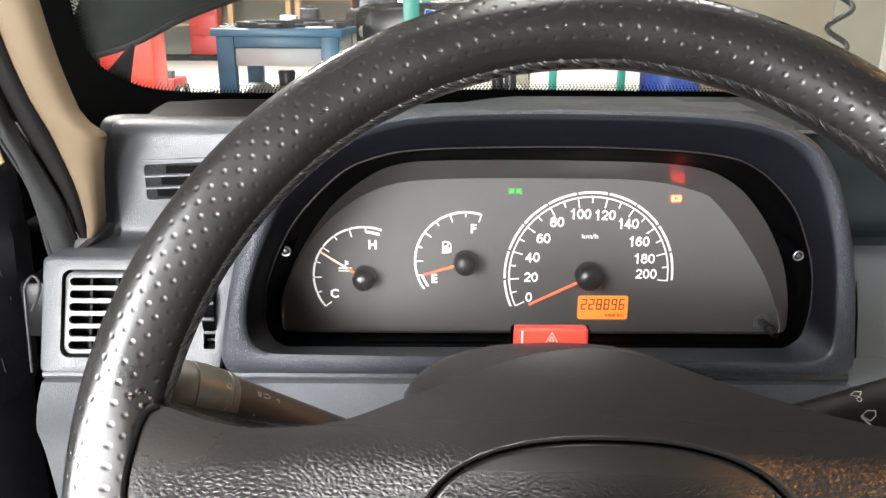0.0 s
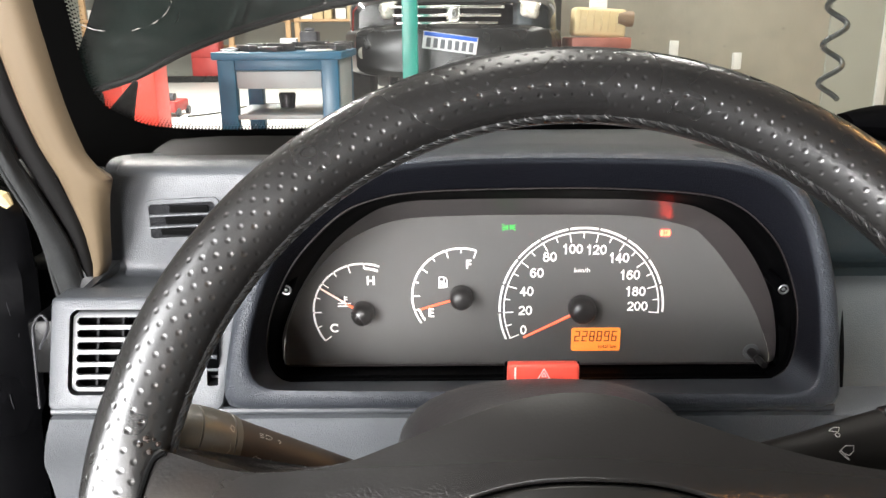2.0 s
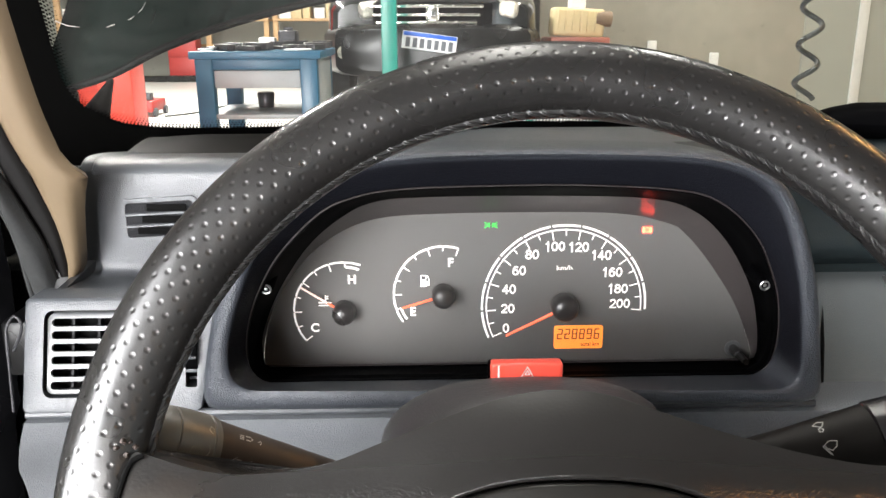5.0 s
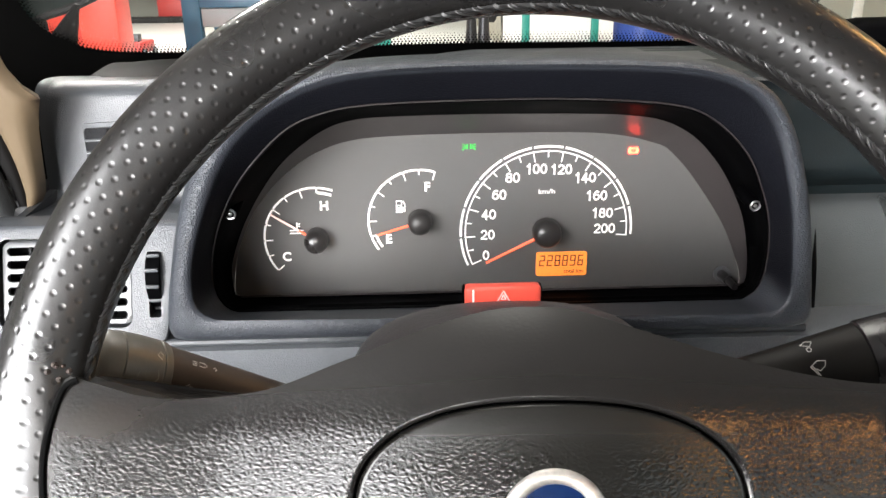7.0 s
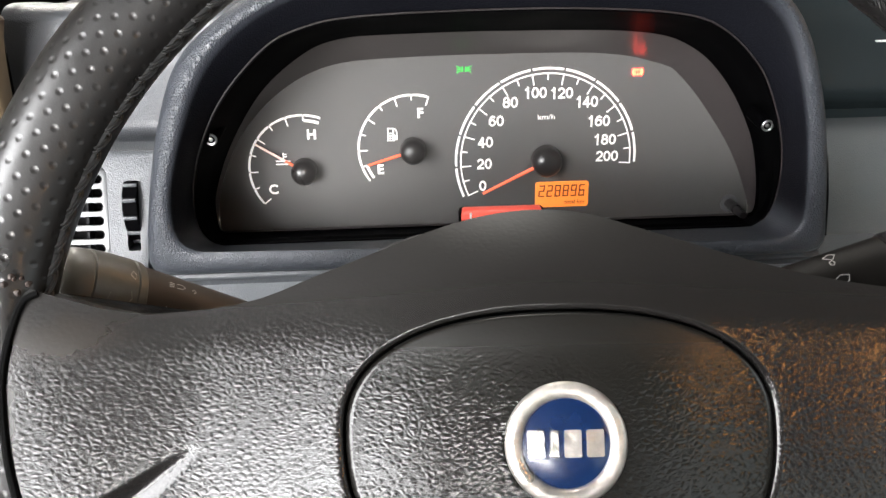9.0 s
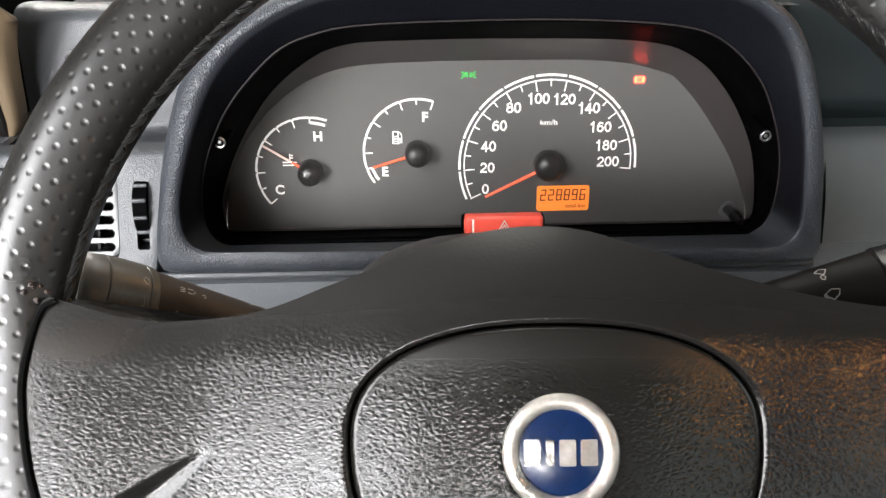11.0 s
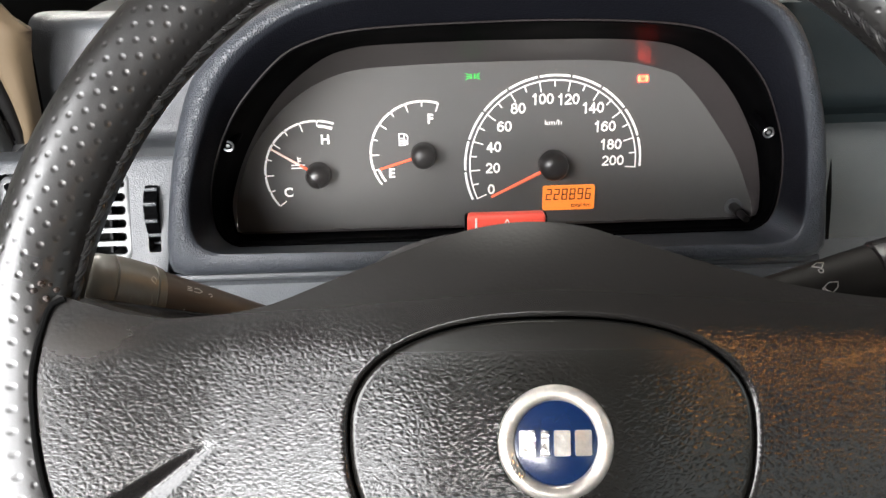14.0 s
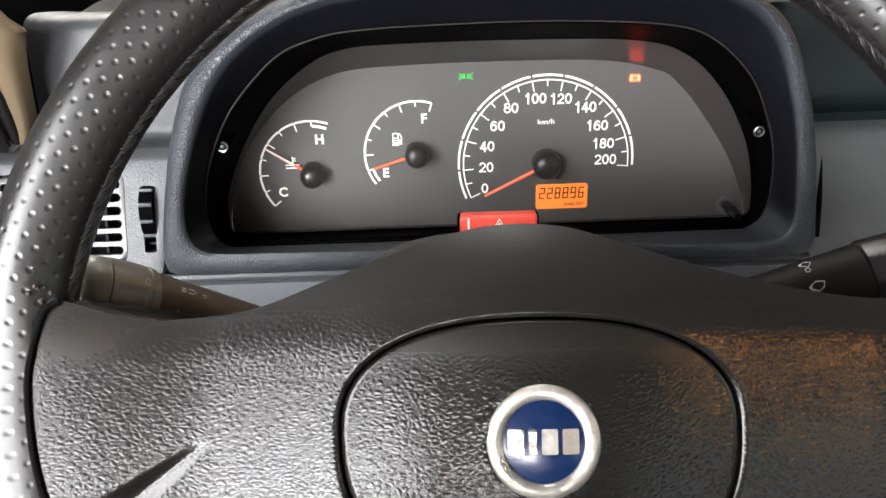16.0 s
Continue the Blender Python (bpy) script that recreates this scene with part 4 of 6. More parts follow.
part("seal_lip", strip_mesh([(x - 0.001, z) for x, z in PIL["grey_l"]], [(x + 0.0022, z) for x, z in PIL["grey_l"]], 0.558, 0.42, 0.01, 0.002), M["seal"], sea)

door = thing("driver_door", (-0.55, 0.45, 0.3), "open black car door with scuffed edge", "car door")
bm = bmesh.new()
prof = spline([(-0.360, 1.052), (-0.343, 1.043), (-0.331, 1.025), (-0.328, 1.0), (-0.328, 0.95), (-0.329, 0.92), (-0.334, 0.88), (-0.337, 0.857), (-0.343, 0.79), (-0.343, 0.3)], 50)
rows = []
for p in prof:
    j = 0.003 * noise.noise((p.x * 40, p.y * 60, 2.0))
    rows.append([Vector((p.x + j, 0.60, p.y)), Vector((p.x + 0.006 + j, 0.588, p.y)), Vector((p.x + j, 0.575, p.y)), Vector((-0.36, 0.56, p.y)), Vector((-0.80, 0.40, p.y)), Vector((-0.84, 0.50, p.y)), Vector((-0.45, 0.66, p.y))])
loft(bm, rows, True, True, True)
part("door_shell", bm, M["doorblack"], door)
bm = bmesh.new()
tube(bm, spline([(-0.296, 0.53, 0.932), (-0.288, 0.53, 0.948), (-0.2885, 0.53, 0.956), (-0.2925, 0.53, 0.9585), (-0.298, 0.53, 0.951), (-0.2995, 0.53, 0.9425), (-0.3015, 0.53, 0.91), (-0.303, 0.53, 0.8835)], 40), 0.0011, 8)
part("check_strap", bm, M["tooldark"], door, "bent dull steel wire")
part("hinge", bx((-0.318, 0.555, 0.90), (-0.293, 0.60, 0.945), 0.004), M["doorblack"], door)
part("hinge_pin", bx((-0.300, 0.552, 0.885), (-0.293, 0.562, 0.925), 0.002), M["tooldark"], door, "worn steel hinge pin")
rnd = random.Random(17)
for k in range(7):
    z, x = rnd.uniform(0.86, 1.02), rnd.uniform(-0.352, -0.334)
    bm = bmesh.new()
    L, t_ = rnd.uniform(0.003, 0.016), rnd.uniform(-0.25, 0.25)
    tube(bm, [(x, 0.5715 + 0.35 * (x + 0.334), z), (x + L * 0.5 * t_, 0.5710 + 0.35 * (x + 0.334), z + L * 0.5), (x + L * t_, 0.5715 + 0.35 * (x + 0.334), z + L)], [0.0002, 0.00035, 0.0002], 5)
    part("scratch", bm, M["tooldark"], door)
bm = bmesh.new()
tube(bm, [(-0.336, 0.572, 1.042), (-0.330, 0.572, 1.0375), (-0.325, 0.572, 1.031)], [0.004, 0.0065, 0.003], 8)
part("edge_chip", bm, M["cream"], door, "pale chipped patch on the edge")
bm = bmesh.new()
tube(bm, [(-0.33, 0.45, 0.88), (-0.315, 0.45, 0.80), (-0.30, 0.45, 0.7)], 0.0025, 8)
part("door_strip", bm, M["steel"], door, "thin bright strip")
e = thing("red_machine", (-2.2, 3.4, 0), "red painted machine cabinet on the workshop floor", "machine")
part("machine_body", bx((-2.6, 3.3, 0.04), (-1.55, 3.9, 1.05), 0.03, 3), M["redpaint"], e)
part("machine_foot", bx((-2.55, 3.35, 0), (-1.6, 3.85, 0.04)), M["tooldark"], e)
part("machine_panel", bx((-2.1, 3.285, 0.55), (-1.62, 3.3, 0.80), 0.004), M["tooldark"], e, "dark panel")

# ---- the dashboard ----
dash = thing("dashboard", (0.2, 0.6, 0.6), "grained grey plastic dashboard with side air vents", "dashboard")


def run(bm, prof, x0, x1, n=2, x_of=None):
    """Sweeps a profile of y, z from x0 to x1."""
    xs = [x0 + (x1 - x0) * i / (n - 1) for i in range(n)]
    loft(bm, [[Vector((x, p[0], p[1])) for p in prof] for x in xs], False)


# top pad: from the windscreen forward over the rolled edge and down the recessed face
top_prof = spline([(0.70, 1.050), (0.66, 1.0555), (0.63, 1.0590), (0.604, 1.0600), (0.590, 1.055), (0.587, 1.045), (0.5865, 1.02), (0.587, 0.985), (0.584, 0.974), (0.57, 0.972), (0.53, 0.9755), (0.5, 0.9795)], 70)
bm = bmesh.new()
run(bm, top_prof, -0.262, -0.08, 40)
for v in bm.verts:
    if v.co.x > -0.134 and v.co.y < 0.587:
        v.co.y = 0.587
    if v.co.x < -0.2505:
        v.co.y += 0.012
part("upper_pad", bm, M["dash"], dash)
# rear strip of the dash, its shade put into a near-black colour
bm = bmesh.new()
run(bm, spline([(0.93, 0.985), (0.82, 1.044), (0.775, 1.0570), (0.750, 1.0585), (0.72, 1.0560), (0.685, 1.0525), (0.66, 1.0545)], 30), -0.262, -0.08, 14)
for v in bm.verts:
    v.co.z -= 0.0025 * max(0.0, min(1.0, (-v.co.x - 0.20) / 0.05)) ** 2
part("rear_ledge", bm, M["ledge"], dash, "rear strip of the dashboard top, darkened for its shade")
bm = bmesh.new()
end_prof = [(0.93, 0.7), (0.93, 0.98), (0.80, 1.03), (0.62, 1.054), (0.604, 1.05), (0.599, 0.98), (0.54, 0.975), (0.50, 0.98), (0.5, 0.7)]
loft(bm, [[Vector((x, p[0], p[1])) for p in end_prof] for x in (-0.264, -0.258)], True, True, True)
part("end_cheek", bm, M["dash"], dash)
bm = bmesh.new()
low_end, high_end = spline([(0.93, 0.985), (0.80, 1.035), (0.70, 1.052), (0.60, 1.06), (0.55, 1.06)], 24), spline([(0.93, 0.985), (0.81, 1.052), (0.755, 1.0622), (0.68, 1.0605), (0.60, 1.0605), (0.55, 1.06)], 24)
rows = []
for k in range(15):
    x = -0.08 + 0.35 * k / 14
    f = min(1.0, max(0.0, (x + 0.08) / 0.16))
    f = f * f * (3 - 2 * f)
    rows.append([Vector((x, *p.lerp(q, f).to_2d())) for p, q in zip(low_end, high_end)])
loft(bm, rows, False)
part("middle_pad", bm, M["dash"], dash)
# pad and fascia carry shade and light in their base colours
bm = bmesh.new()
right_prof = spline([(0.93, 0.985), (0.81, 1.052), (0.755, 1.0622), (0.68, 1.0605), (0.60, 1.0615), (0.575, 1.0635), (0.562, 1.057), (0.557, 1.042), (0.557, 1.022), (0.554, 1.008), (0.5505, 0.998), (0.553, 0.990), (0.563, 0.9835), (0.570, 0.9795), (0.568, 0.9745), (0.553, 0.966),
                     (0.533, 0.942), (0.512, 0.912), (0.502, 0.893), (0.506, 0.880), (0.53, 0.86), (0.56, 0.70)], 110)
cut = next(k for k, p in enumerate(right_prof) if k > 40 and p[1] < 0.974)
run(bm, right_prof[:cut + 1], 0.2705, 0.80, 16)
run(bm, right_prof[:56], 0.222, 0.2705, 3)
part("right_pad", bm, M["side"], dash)
bm = bmesh.new()
run(bm, right_prof[cut:], 0.2705, 0.80, 16)
part("lower_fascia", bm, M["fascia"], dash, "plain grey fascia")
# black tube for the dark gap between the cluster's frame and the fascia, fitted to the view
bm = bmesh.new()
gap = [p for p in right_prof[cut:] if 0.884 < p[1] < 0.957]
tube(bm, [(0.2925 + 0.36 * (p[0] - 0.512), p[0] + 0.0006, p[1]) for p in gap], [min(0.0021, 0.0004 + 0.0004 * k) for k in range(len(gap))], 8)
part("gap_strip", bm, M["groove"], dash)
for x in (0.3562, 0.3632):
    part("catch_tab", bx((x, 0.543, 0.9615), (x + 0.0016, 0.560, 0.9725), 0.0005), M["steel"], dash, "small bright metal catch")
part("edge_mark", bx((0.330, 0.553, 1.0275), (0.345, 0.556, 1.0285)), M["white"], dash, "thin pale line")
pod = bmesh.new()
loft(pod, [[Vector((0.365 + 0.25 * f, 0.70 + 0.04 * math.cos(a) * min(1, 0.5 + 4 * f), 1.075 + 0.016 * math.sin(a) * min(1, 0.55 + 4 * f))) for a in (2 * math.pi * k / 16 for k in range(16))] for f in (0, 0.01, 0.05, 0.15, 0.6, 1.0)], True, True, True)
part("dash_tray", pod, M["bezel"], None, "black rounded tray on the dashboard top", category="tray")

# lower dash below the ledge
bm = bmesh.new()
run(bm, spline([(0.52, 0.9075), (0.473, 0.9075), (0.4695, 0.903), (0.472, 0.89), (0.480, 0.872), (0.4905, 0.85), (0.50, 0.80), (0.53, 0.60)], 50), -0.262, 0.40, 24)
for v in bm.verts:
    if v.co.x < -0.26 and v.co.z < 0.9075:
        v.co.x -= min(0.020, (0.9075 - v.co.z) * 0.42)
part("knee_panel", bm, M["lower"], dash)
bm = bmesh.new()
tube(bm, [(-0.262, 0.472, 0.9105), (0.268, 0.472, 0.9105)], 0.0028, 8)
part("ledge_strip", bm, M["dash"], dash)
# light switch recess in the knee panel
bm = bmesh.new()
ring = []
for r0, y0 in ((0.030, 0.4745), (0.028, 0.470), (0.0245, 0.4705), (0.022, 0.485)):
    ring.append([Vector((-0.213 + r0 * math.cos(a), y0 + 0.25 * (-r0 * 1.15 * math.sin(a)), 0.858 + 1.15 * r0 * math.sin(a))) for a in (2 * math.pi * k / 40 for k in range(40))])
loft(bm, ring, True, False, True)
sw = part("light_switch", bm, M["bezel"], dash, "round black switch surround")
bm = bmesh.new()
box(bm, (-0.219, 0.462, 0.84), (-0.207, 0.49, 0.876), 0.004)
part("switch_knob", bm, M["bezel"], sw)

# the vent panel left of the binnacle
LEAN = 0.36


def vp(x, z, d=0.0):
    """A place on the leaning vent panel, d metres in front of it."""
    return Vector((x, 0.467 + LEAN * (z - 0.915) - d, z))


def rounded(x0, x1, z0, z1, r, n=6):
    pts = []
    for cx, cz, a0 in ((x1 - r, z1 - r, 0), (x0 + r, z1 - r, 90), (x0 + r, z0 + r, 180), (x1 - r, z0 + r, 270)):
        for k in range(n + 1):
            a = radians(a0 + 90 * k / n)
            pts.append((cx + r * math.cos(a), cz + r * math.sin(a)))
    return pts


def hole_panel(outer, inner, put, depth):
    """A plate between two matching loops, rounded at its edges, with a lined hole."""
    bm = bmesh.new()
    loft(bm, [[put(x, z, -0.02) for x, z in outer], [put(x, z, -0.003) for x, z in outer],
              [put(x + (ix - x) * 0.04, z + (iz - z) * 0.04, 0) for (x, z), (ix, iz) in zip(outer, inner)],
              [put(ix + (x - ix) * 0.04, iz + (z - iz) * 0.04, 0) for (x, z), (ix, iz) in zip(outer, inner)],
              [put(x, z, -0.003) for x, z in inner], [put(x, z, -depth) for x, z in inner]], True)
    return bm


panel = thing("vent_panel", (-0.2, 0.48, 0.915), "grey plastic panel with a slatted air vent", "air vent panel")
V0, V1, Z0, Z1 = -0.2505, -0.1650, 0.9220, 0.9785
bm = bmesh.new()
outer_l = [(x + (0.155 * (z - 0.9135) if x > -0.2 else 0.0), z) for x, z in rounded(-0.2625, -0.1448, 0.9135, 0.9848, 0.004)]
holes = (rounded(V0, V1, Z0, Z1, 0.006), rounded(-0.1568, -0.1468, 0.9275, 0.9695, 0.0014))


def shrink(ring, d):
    cx, cz = sum(p[0] for p in ring) / len(ring), sum(p[1] for p in ring) / len(ring)
    return [(x - math.copysign(min(d, abs(x - cx)), x - cx), z - math.copysign(min(d, abs(z - cz)), z - cz)) for x, z in ring]


rims = [[bm.verts.new(vp(x, z)) for x, z in shrink(outer_l, 0.0022)]] + [[bm.verts.new(vp(x, z)) for x, z in shrink(h, -0.0012)] for h in holes]
es = [bm.edges.new((r[k], r[(k + 1) % len(r)])) for r in rims for k in range(len(r))]
bmesh.ops.triangle_fill(bm, use_beauty=True, edges=es)
steps = [(shrink(outer_l, 0.0022), 0.0), (shrink(outer_l, 0.0007), -0.0006), (outer_l, -0.0022), (outer_l, -0.022)]
loft(bm, [[vp(x, z, d) for x, z in r] for r, d in steps])
for h in holes:
    loft(bm, [[vp(x, z, d) for x, z in r] for r, d in ((shrink(h, -0.0012), 0.0), (shrink(h, -0.0003), -0.0004), (h, -0.0015), (h, -0.018))])
bmesh.ops.remove_doubles(bm, verts=bm.verts, dist=0.00001)
part("panel_plate", bm, M["dash"], panel)
bm = bmesh.new()
bm.faces.new([bm.verts.new(vp(x, z, -0.019)) for x, z in rounded(V0 - 0.002, V1 + 0.002, Z0 - 0.002, Z1 + 0.002, 0.006)])
part("vent_back", bm, M["groove"], panel)
bm = bmesh.new()
bm.faces.new([bm.verts.new(vp(x, z, -0.016)) for x, z in rounded(-0.1578, -0.1458, 0.9265, 0.9705, 0.0015)])
part("slot_back", bm, M["groove"], panel)
# grille: a plate with six round-ended slots
GX0, GX1, GZ0, GZ1 = V0 + 0.0022, V1 - 0.002, Z0 + 0.002, Z1 - 0.004
g_out = rounded(GX0, GX1, GZ0, GZ1, 0.005)
slots = []
for k in range(6):
    z0 = GZ0 + 0.0026 + (GZ1 - GZ0 - 0.0034) * k / 6
    slots.append(rounded(GX0 + 0.0026, GX1 - 0.0026, z0, z0 + (GZ1 - GZ0 - 0.0034) / 6 - 0.0019, 0.0027))
bm = bmesh.new()
rims = [[bm.verts.new(vp(x, z, -0.0030)) for x, z in shrink(g_out, 0.0008)]] + [[bm.verts.new(vp(x, z, -0.0030)) for x, z in shrink(h, -0.0004)] for h in slots]
es = [bm.edges.new((r[k], r[(k + 1) % len(r)])) for r in rims for k in range(len(r))]
bmesh.ops.triangle_fill(bm, use_beauty=True, edges=es)
loft(bm, [[vp(x, z, d) for x, z in r] for r, d in ((shrink(g_out, 0.0008), -0.0030), (g_out, -0.0038), (g_out, -0.008))])
for h in slots:
    loft(bm, [[vp(x, z, d) for x, z in r] for r, d in ((shrink(h, -0.0004), -0.0030), (h, -0.0035), (h, -0.0055))])
bmesh.ops.remove_doubles(bm, verts=bm.verts, dist=0.00001)
gr = part("grille", bm, M["slat"], panel, "pale grey vent grille with round-ended slots")
for k in range(6):
    z = GZ0 + 0.0026 + (GZ1 - GZ0 - 0.0034) * (k + 0.5) / 6
    bm = bmesh.new()
    loft(bm, [[vp(x, z + 0.0008, -0.0115), vp(x, z - 0.0002, -0.0100), vp(x, z - 0.0010, -0.0115), vp(x, z - 0.0002, -0.016)] for x in (V0 + 0.002, V1 - 0.002)], True, True, True)
    part("slat", bm, M["hood"], panel)
for k in range(1, 5):
    x = V0 + (V1 - V0) * k / 5
    bm = bmesh.new()
    loft(bm, [[vp(x - 0.0008, z, -0.009), vp(x + 0.0008, z, -0.009), vp(x + 0.0008, z, -0.017), vp(x - 0.0008, z, -0.017)] for z in (Z0 + 0.004, Z1 - 0.006)], True, True, True)
    part("vane", bm, M["hood"], panel)
part("vent_tab", bx((-0.2135, 0.4795, 0.9475), (-0.2035, 0.488, 0.9525), 0.0015), M["bezel"], panel)
# ribbed thumb wheel
wheel_bm = bmesh.new()
loops = []
for k in range(25):
    a = radians(-70 + 140 * k / 24)
    c = vp(-0.1517, 0.9488, -0.012)
    loops.append([c + Vector((sx * 0.0043, -0.0165 * math.cos(a), 0.0205 * math.sin(a))) for sx in (-1, 1)])
loft(wheel_bm, loops, False)
tw = part("thumb_wheel", wheel_bm, M["bezel"], panel, "ribbed black thumb wheel")
for k in range(5):
    a = radians(-60 + 120 * k / 4)
    c = vp(-0.1517, 0.9488, -0.012) + Vector((0, -0.0168 * math.cos(a), 0.0205 * math.sin(a)))
    bm = bmesh.new()
    box(bm, (c.x - 0.0040, c.y - 0.0010, c.z - 0.0011), (c.x + 0.0040, c.y + 0.001, c.z + 0.0011), 0.0005)
    part("rib", bm, M["dash"], tw)

# small demister vent in the recessed face


def dv(x, z, d=0.0):
    return Vector((x, 0.5865 - d, z + 0.05 * (x + 0.2)))


dem = thing("demister_vent", (-0.2, 0.586, 1.0), "small grey slatted demister vent in the dashboard", "air vent")
part("vent_frame", hole_panel(rounded(-0.2285, -0.170, 0.9995, 1.0335, 0.005), rounded(-0.225, -0.1735, 1.003, 1.030, 0.003), lambda x, z, d: dv(x, z, d + 0.002), 0.012), M["dash"], dem)
bm = bmesh.new()
bm.faces.new([bm.verts.new(dv(x, z, 0.0012)) for x, z in rounded(-0.2262, -0.1722, 1.0018, 1.0312, 0.003)])
part("vent_back", bm, M["hood"], dem)
for k in range(1, 3):
    z = 1.003 + 0.027 * k / 3
    bm = bmesh.new()
    loft(bm, [[dv(x, z + 0.0006, 0.0036), dv(x, z - 0.0006, 0.0036), dv(x, z - 0.001, 0.0014), dv(x, z + 0.001, 0.0014)] for x in (-0.2249, -0.1736)], True, True, True)
    part("slat", bm, M["lower"], dem)
# black boxes in front of the back stand for shade in the openings
for k in range(3):
    z = 1.0045 + 0.009 * k
    bm = bmesh.new()
    box(bm, (-0.2165 + 0.004 * k, 0.5835, z + 0.0003), (-0.1785, 0.5848, z + 0.0058), 0.0005)
    part("gap_shade", bm, M["groove"], dem)

# ---- binnacle and instrument cluster ----
NA, NB = 110, 40


def ring_of(arc, zb):
    """A closed loop of x, z: a curve from the bottom left over the top to the bottom right, and a straight line back."""
    up = spline(arc, NA)
    back = [up[-1].lerp(up[0], (k + 1) / (NB + 1)) for k in range(NB)]
    return [(p.x, p.y) for p in up + back]


R_OUT = ring_of([(-0.110, 0.9135), (-0.134, 0.9135), (-0.1418, 0.9155), (-0.1440, 0.9215), (-0.1425, 0.936), (-0.1385, 0.957), (-0.1325, 0.984), (-0.1245, 1.0105), (-0.1145, 1.034), (-0.1030, 1.0485), (-0.0880, 1.0605), (-0.0690, 1.0725), (-0.046, 1.0812), (-0.012, 1.0862),
                 (0.05, 1.0880), (0.13, 1.0872), (0.178, 1.0840), (0.2075, 1.0760), (0.2270, 1.0640), (0.2400, 1.0450), (0.2490, 1.0225), (0.2565, 0.998), (0.2625, 0.968), (0.2668, 0.938), (0.2690, 0.9225), (0.2672, 0.9160), (0.2610, 0.9135), (0.240, 0.9135)], 0.9135)
R_CREST = ring_of([(-0.095, 0.9320), (-0.108, 0.9325), (-0.1165, 0.9355), (-0.1215, 0.9420), (-0.1228, 0.952), (-0.1216, 0.966), (-0.1165, 0.985), (-0.1095, 1.0045), (-0.1015, 1.0235), (-0.0925, 1.0385), (-0.0800, 1.0520), (-0.0620, 1.0645), (-0.0400, 1.0745), (-0.010, 1.0805),
                   (0.05, 1.0830), (0.125, 1.0822), (0.170, 1.0795), (0.1965, 1.0735), (0.2140, 1.0630), (0.2265, 1.0460), (0.2355, 1.0212), (0.2425, 0.993), (0.2470, 0.960), (0.2482, 0.944), (0.2462, 0.9345), (0.2395, 0.9290), (0.226, 0.9275)], 0.93)
R_BEZ = ring_of([(-0.104, 0.9225), (-0.112, 0.927), (-0.117, 0.942), (-0.114, 0.967), (-0.104, 0.994), (-0.088, 1.020), (-0.062, 1.046), (-0.041, 1.056), (-0.015, 1.061), (0.037, 1.063), (0.103, 1.063), (0.163, 1.059),
                 (0.191, 1.050), (0.216, 1.028), (0.231, 1.002), (0.240, 0.977), (0.2435, 0.950), (0.241, 0.931), (0.232, 0.923)], 0.9225)
R_LENS = ring_of([(-0.1120, 0.9135), (-0.1168, 0.9150), (-0.1174, 0.9220), (-0.1158, 0.9415), (-0.101, 0.9759), (-0.0769, 1.0108), (-0.0486, 1.0337), (-0.0263, 1.042), (0.0031, 1.0441), (0.0768, 1.0446), (0.159, 1.042), (0.1949, 1.0316),
                  (0.2211, 1.0077), (0.2418, 0.9738), (0.2513, 0.9435), (0.2545, 0.9220), (0.2535, 0.9150), (0.2490, 0.9135)], 0.9135)
R_FACE = ring_of([(-0.1190, 0.9085), (-0.1190, 0.920), (-0.1155, 0.940), (-0.1090, 0.957), (-0.1010, 0.9725), (-0.0895, 0.9875), (-0.0755, 1.0010), (-0.056, 1.0140), (-0.032, 1.0225), (0.0, 1.0255), (0.07, 1.0265), (0.145, 1.0250), (0.1850, 1.0170),
                  (0.1985, 1.0085), (0.2165, 0.9880), (0.2380, 0.9565), (0.2510, 0.928), (0.2550, 0.914), (0.2545, 0.9085)], 0.9085)


def y_bez(z):
    return 0.4675 - 0.16 * (z - 1.063)


def y_lens(z):
    return 0.522 - 0.1 * (z - 1.05)


def on_face(x, z, d=0.0):
    return Vector((x, 0.5513 + 0.0345 * (z - 0.97) - d, z))


def grow(ring, d):
    n = len(ring)
    out = []
    for i, (x, z) in enumerate(ring):
        a, b = Vector(ring[i - 2]), Vector(ring[(i + 2) % n])
        t = (b - a).normalized()
        out.append((x - t.y * d, z + t.x * d))
    return out


binn = thing("instrument_binnacle", (0.06, 0.5, 0.912), "dark grey hooded binnacle round the instruments", "binnacle")
loops, shade_w, smooth_w = [], [], []
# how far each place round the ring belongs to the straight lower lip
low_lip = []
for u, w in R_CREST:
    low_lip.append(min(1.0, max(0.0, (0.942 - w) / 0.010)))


def ring_row(ra, rb, f, y_of, dz=0.0):
    return [Vector((x + (u - x) * f, y_of(z + (w - z) * f), z + (w - z) * f + dz)) for (x, z), (u, w) in zip(ra, rb)]


# the slope's shade goes into the colour and fades out at the lower lip
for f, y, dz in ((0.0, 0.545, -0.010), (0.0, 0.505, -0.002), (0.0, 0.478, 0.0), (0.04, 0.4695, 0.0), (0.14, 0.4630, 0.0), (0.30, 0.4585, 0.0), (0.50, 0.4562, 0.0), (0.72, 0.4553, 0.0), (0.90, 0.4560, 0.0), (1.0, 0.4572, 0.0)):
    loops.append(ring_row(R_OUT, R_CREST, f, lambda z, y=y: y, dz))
    shade_w.append(max(0.0, (f - 0.70) / 0.30) * 0.35)
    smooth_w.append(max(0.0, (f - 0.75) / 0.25))
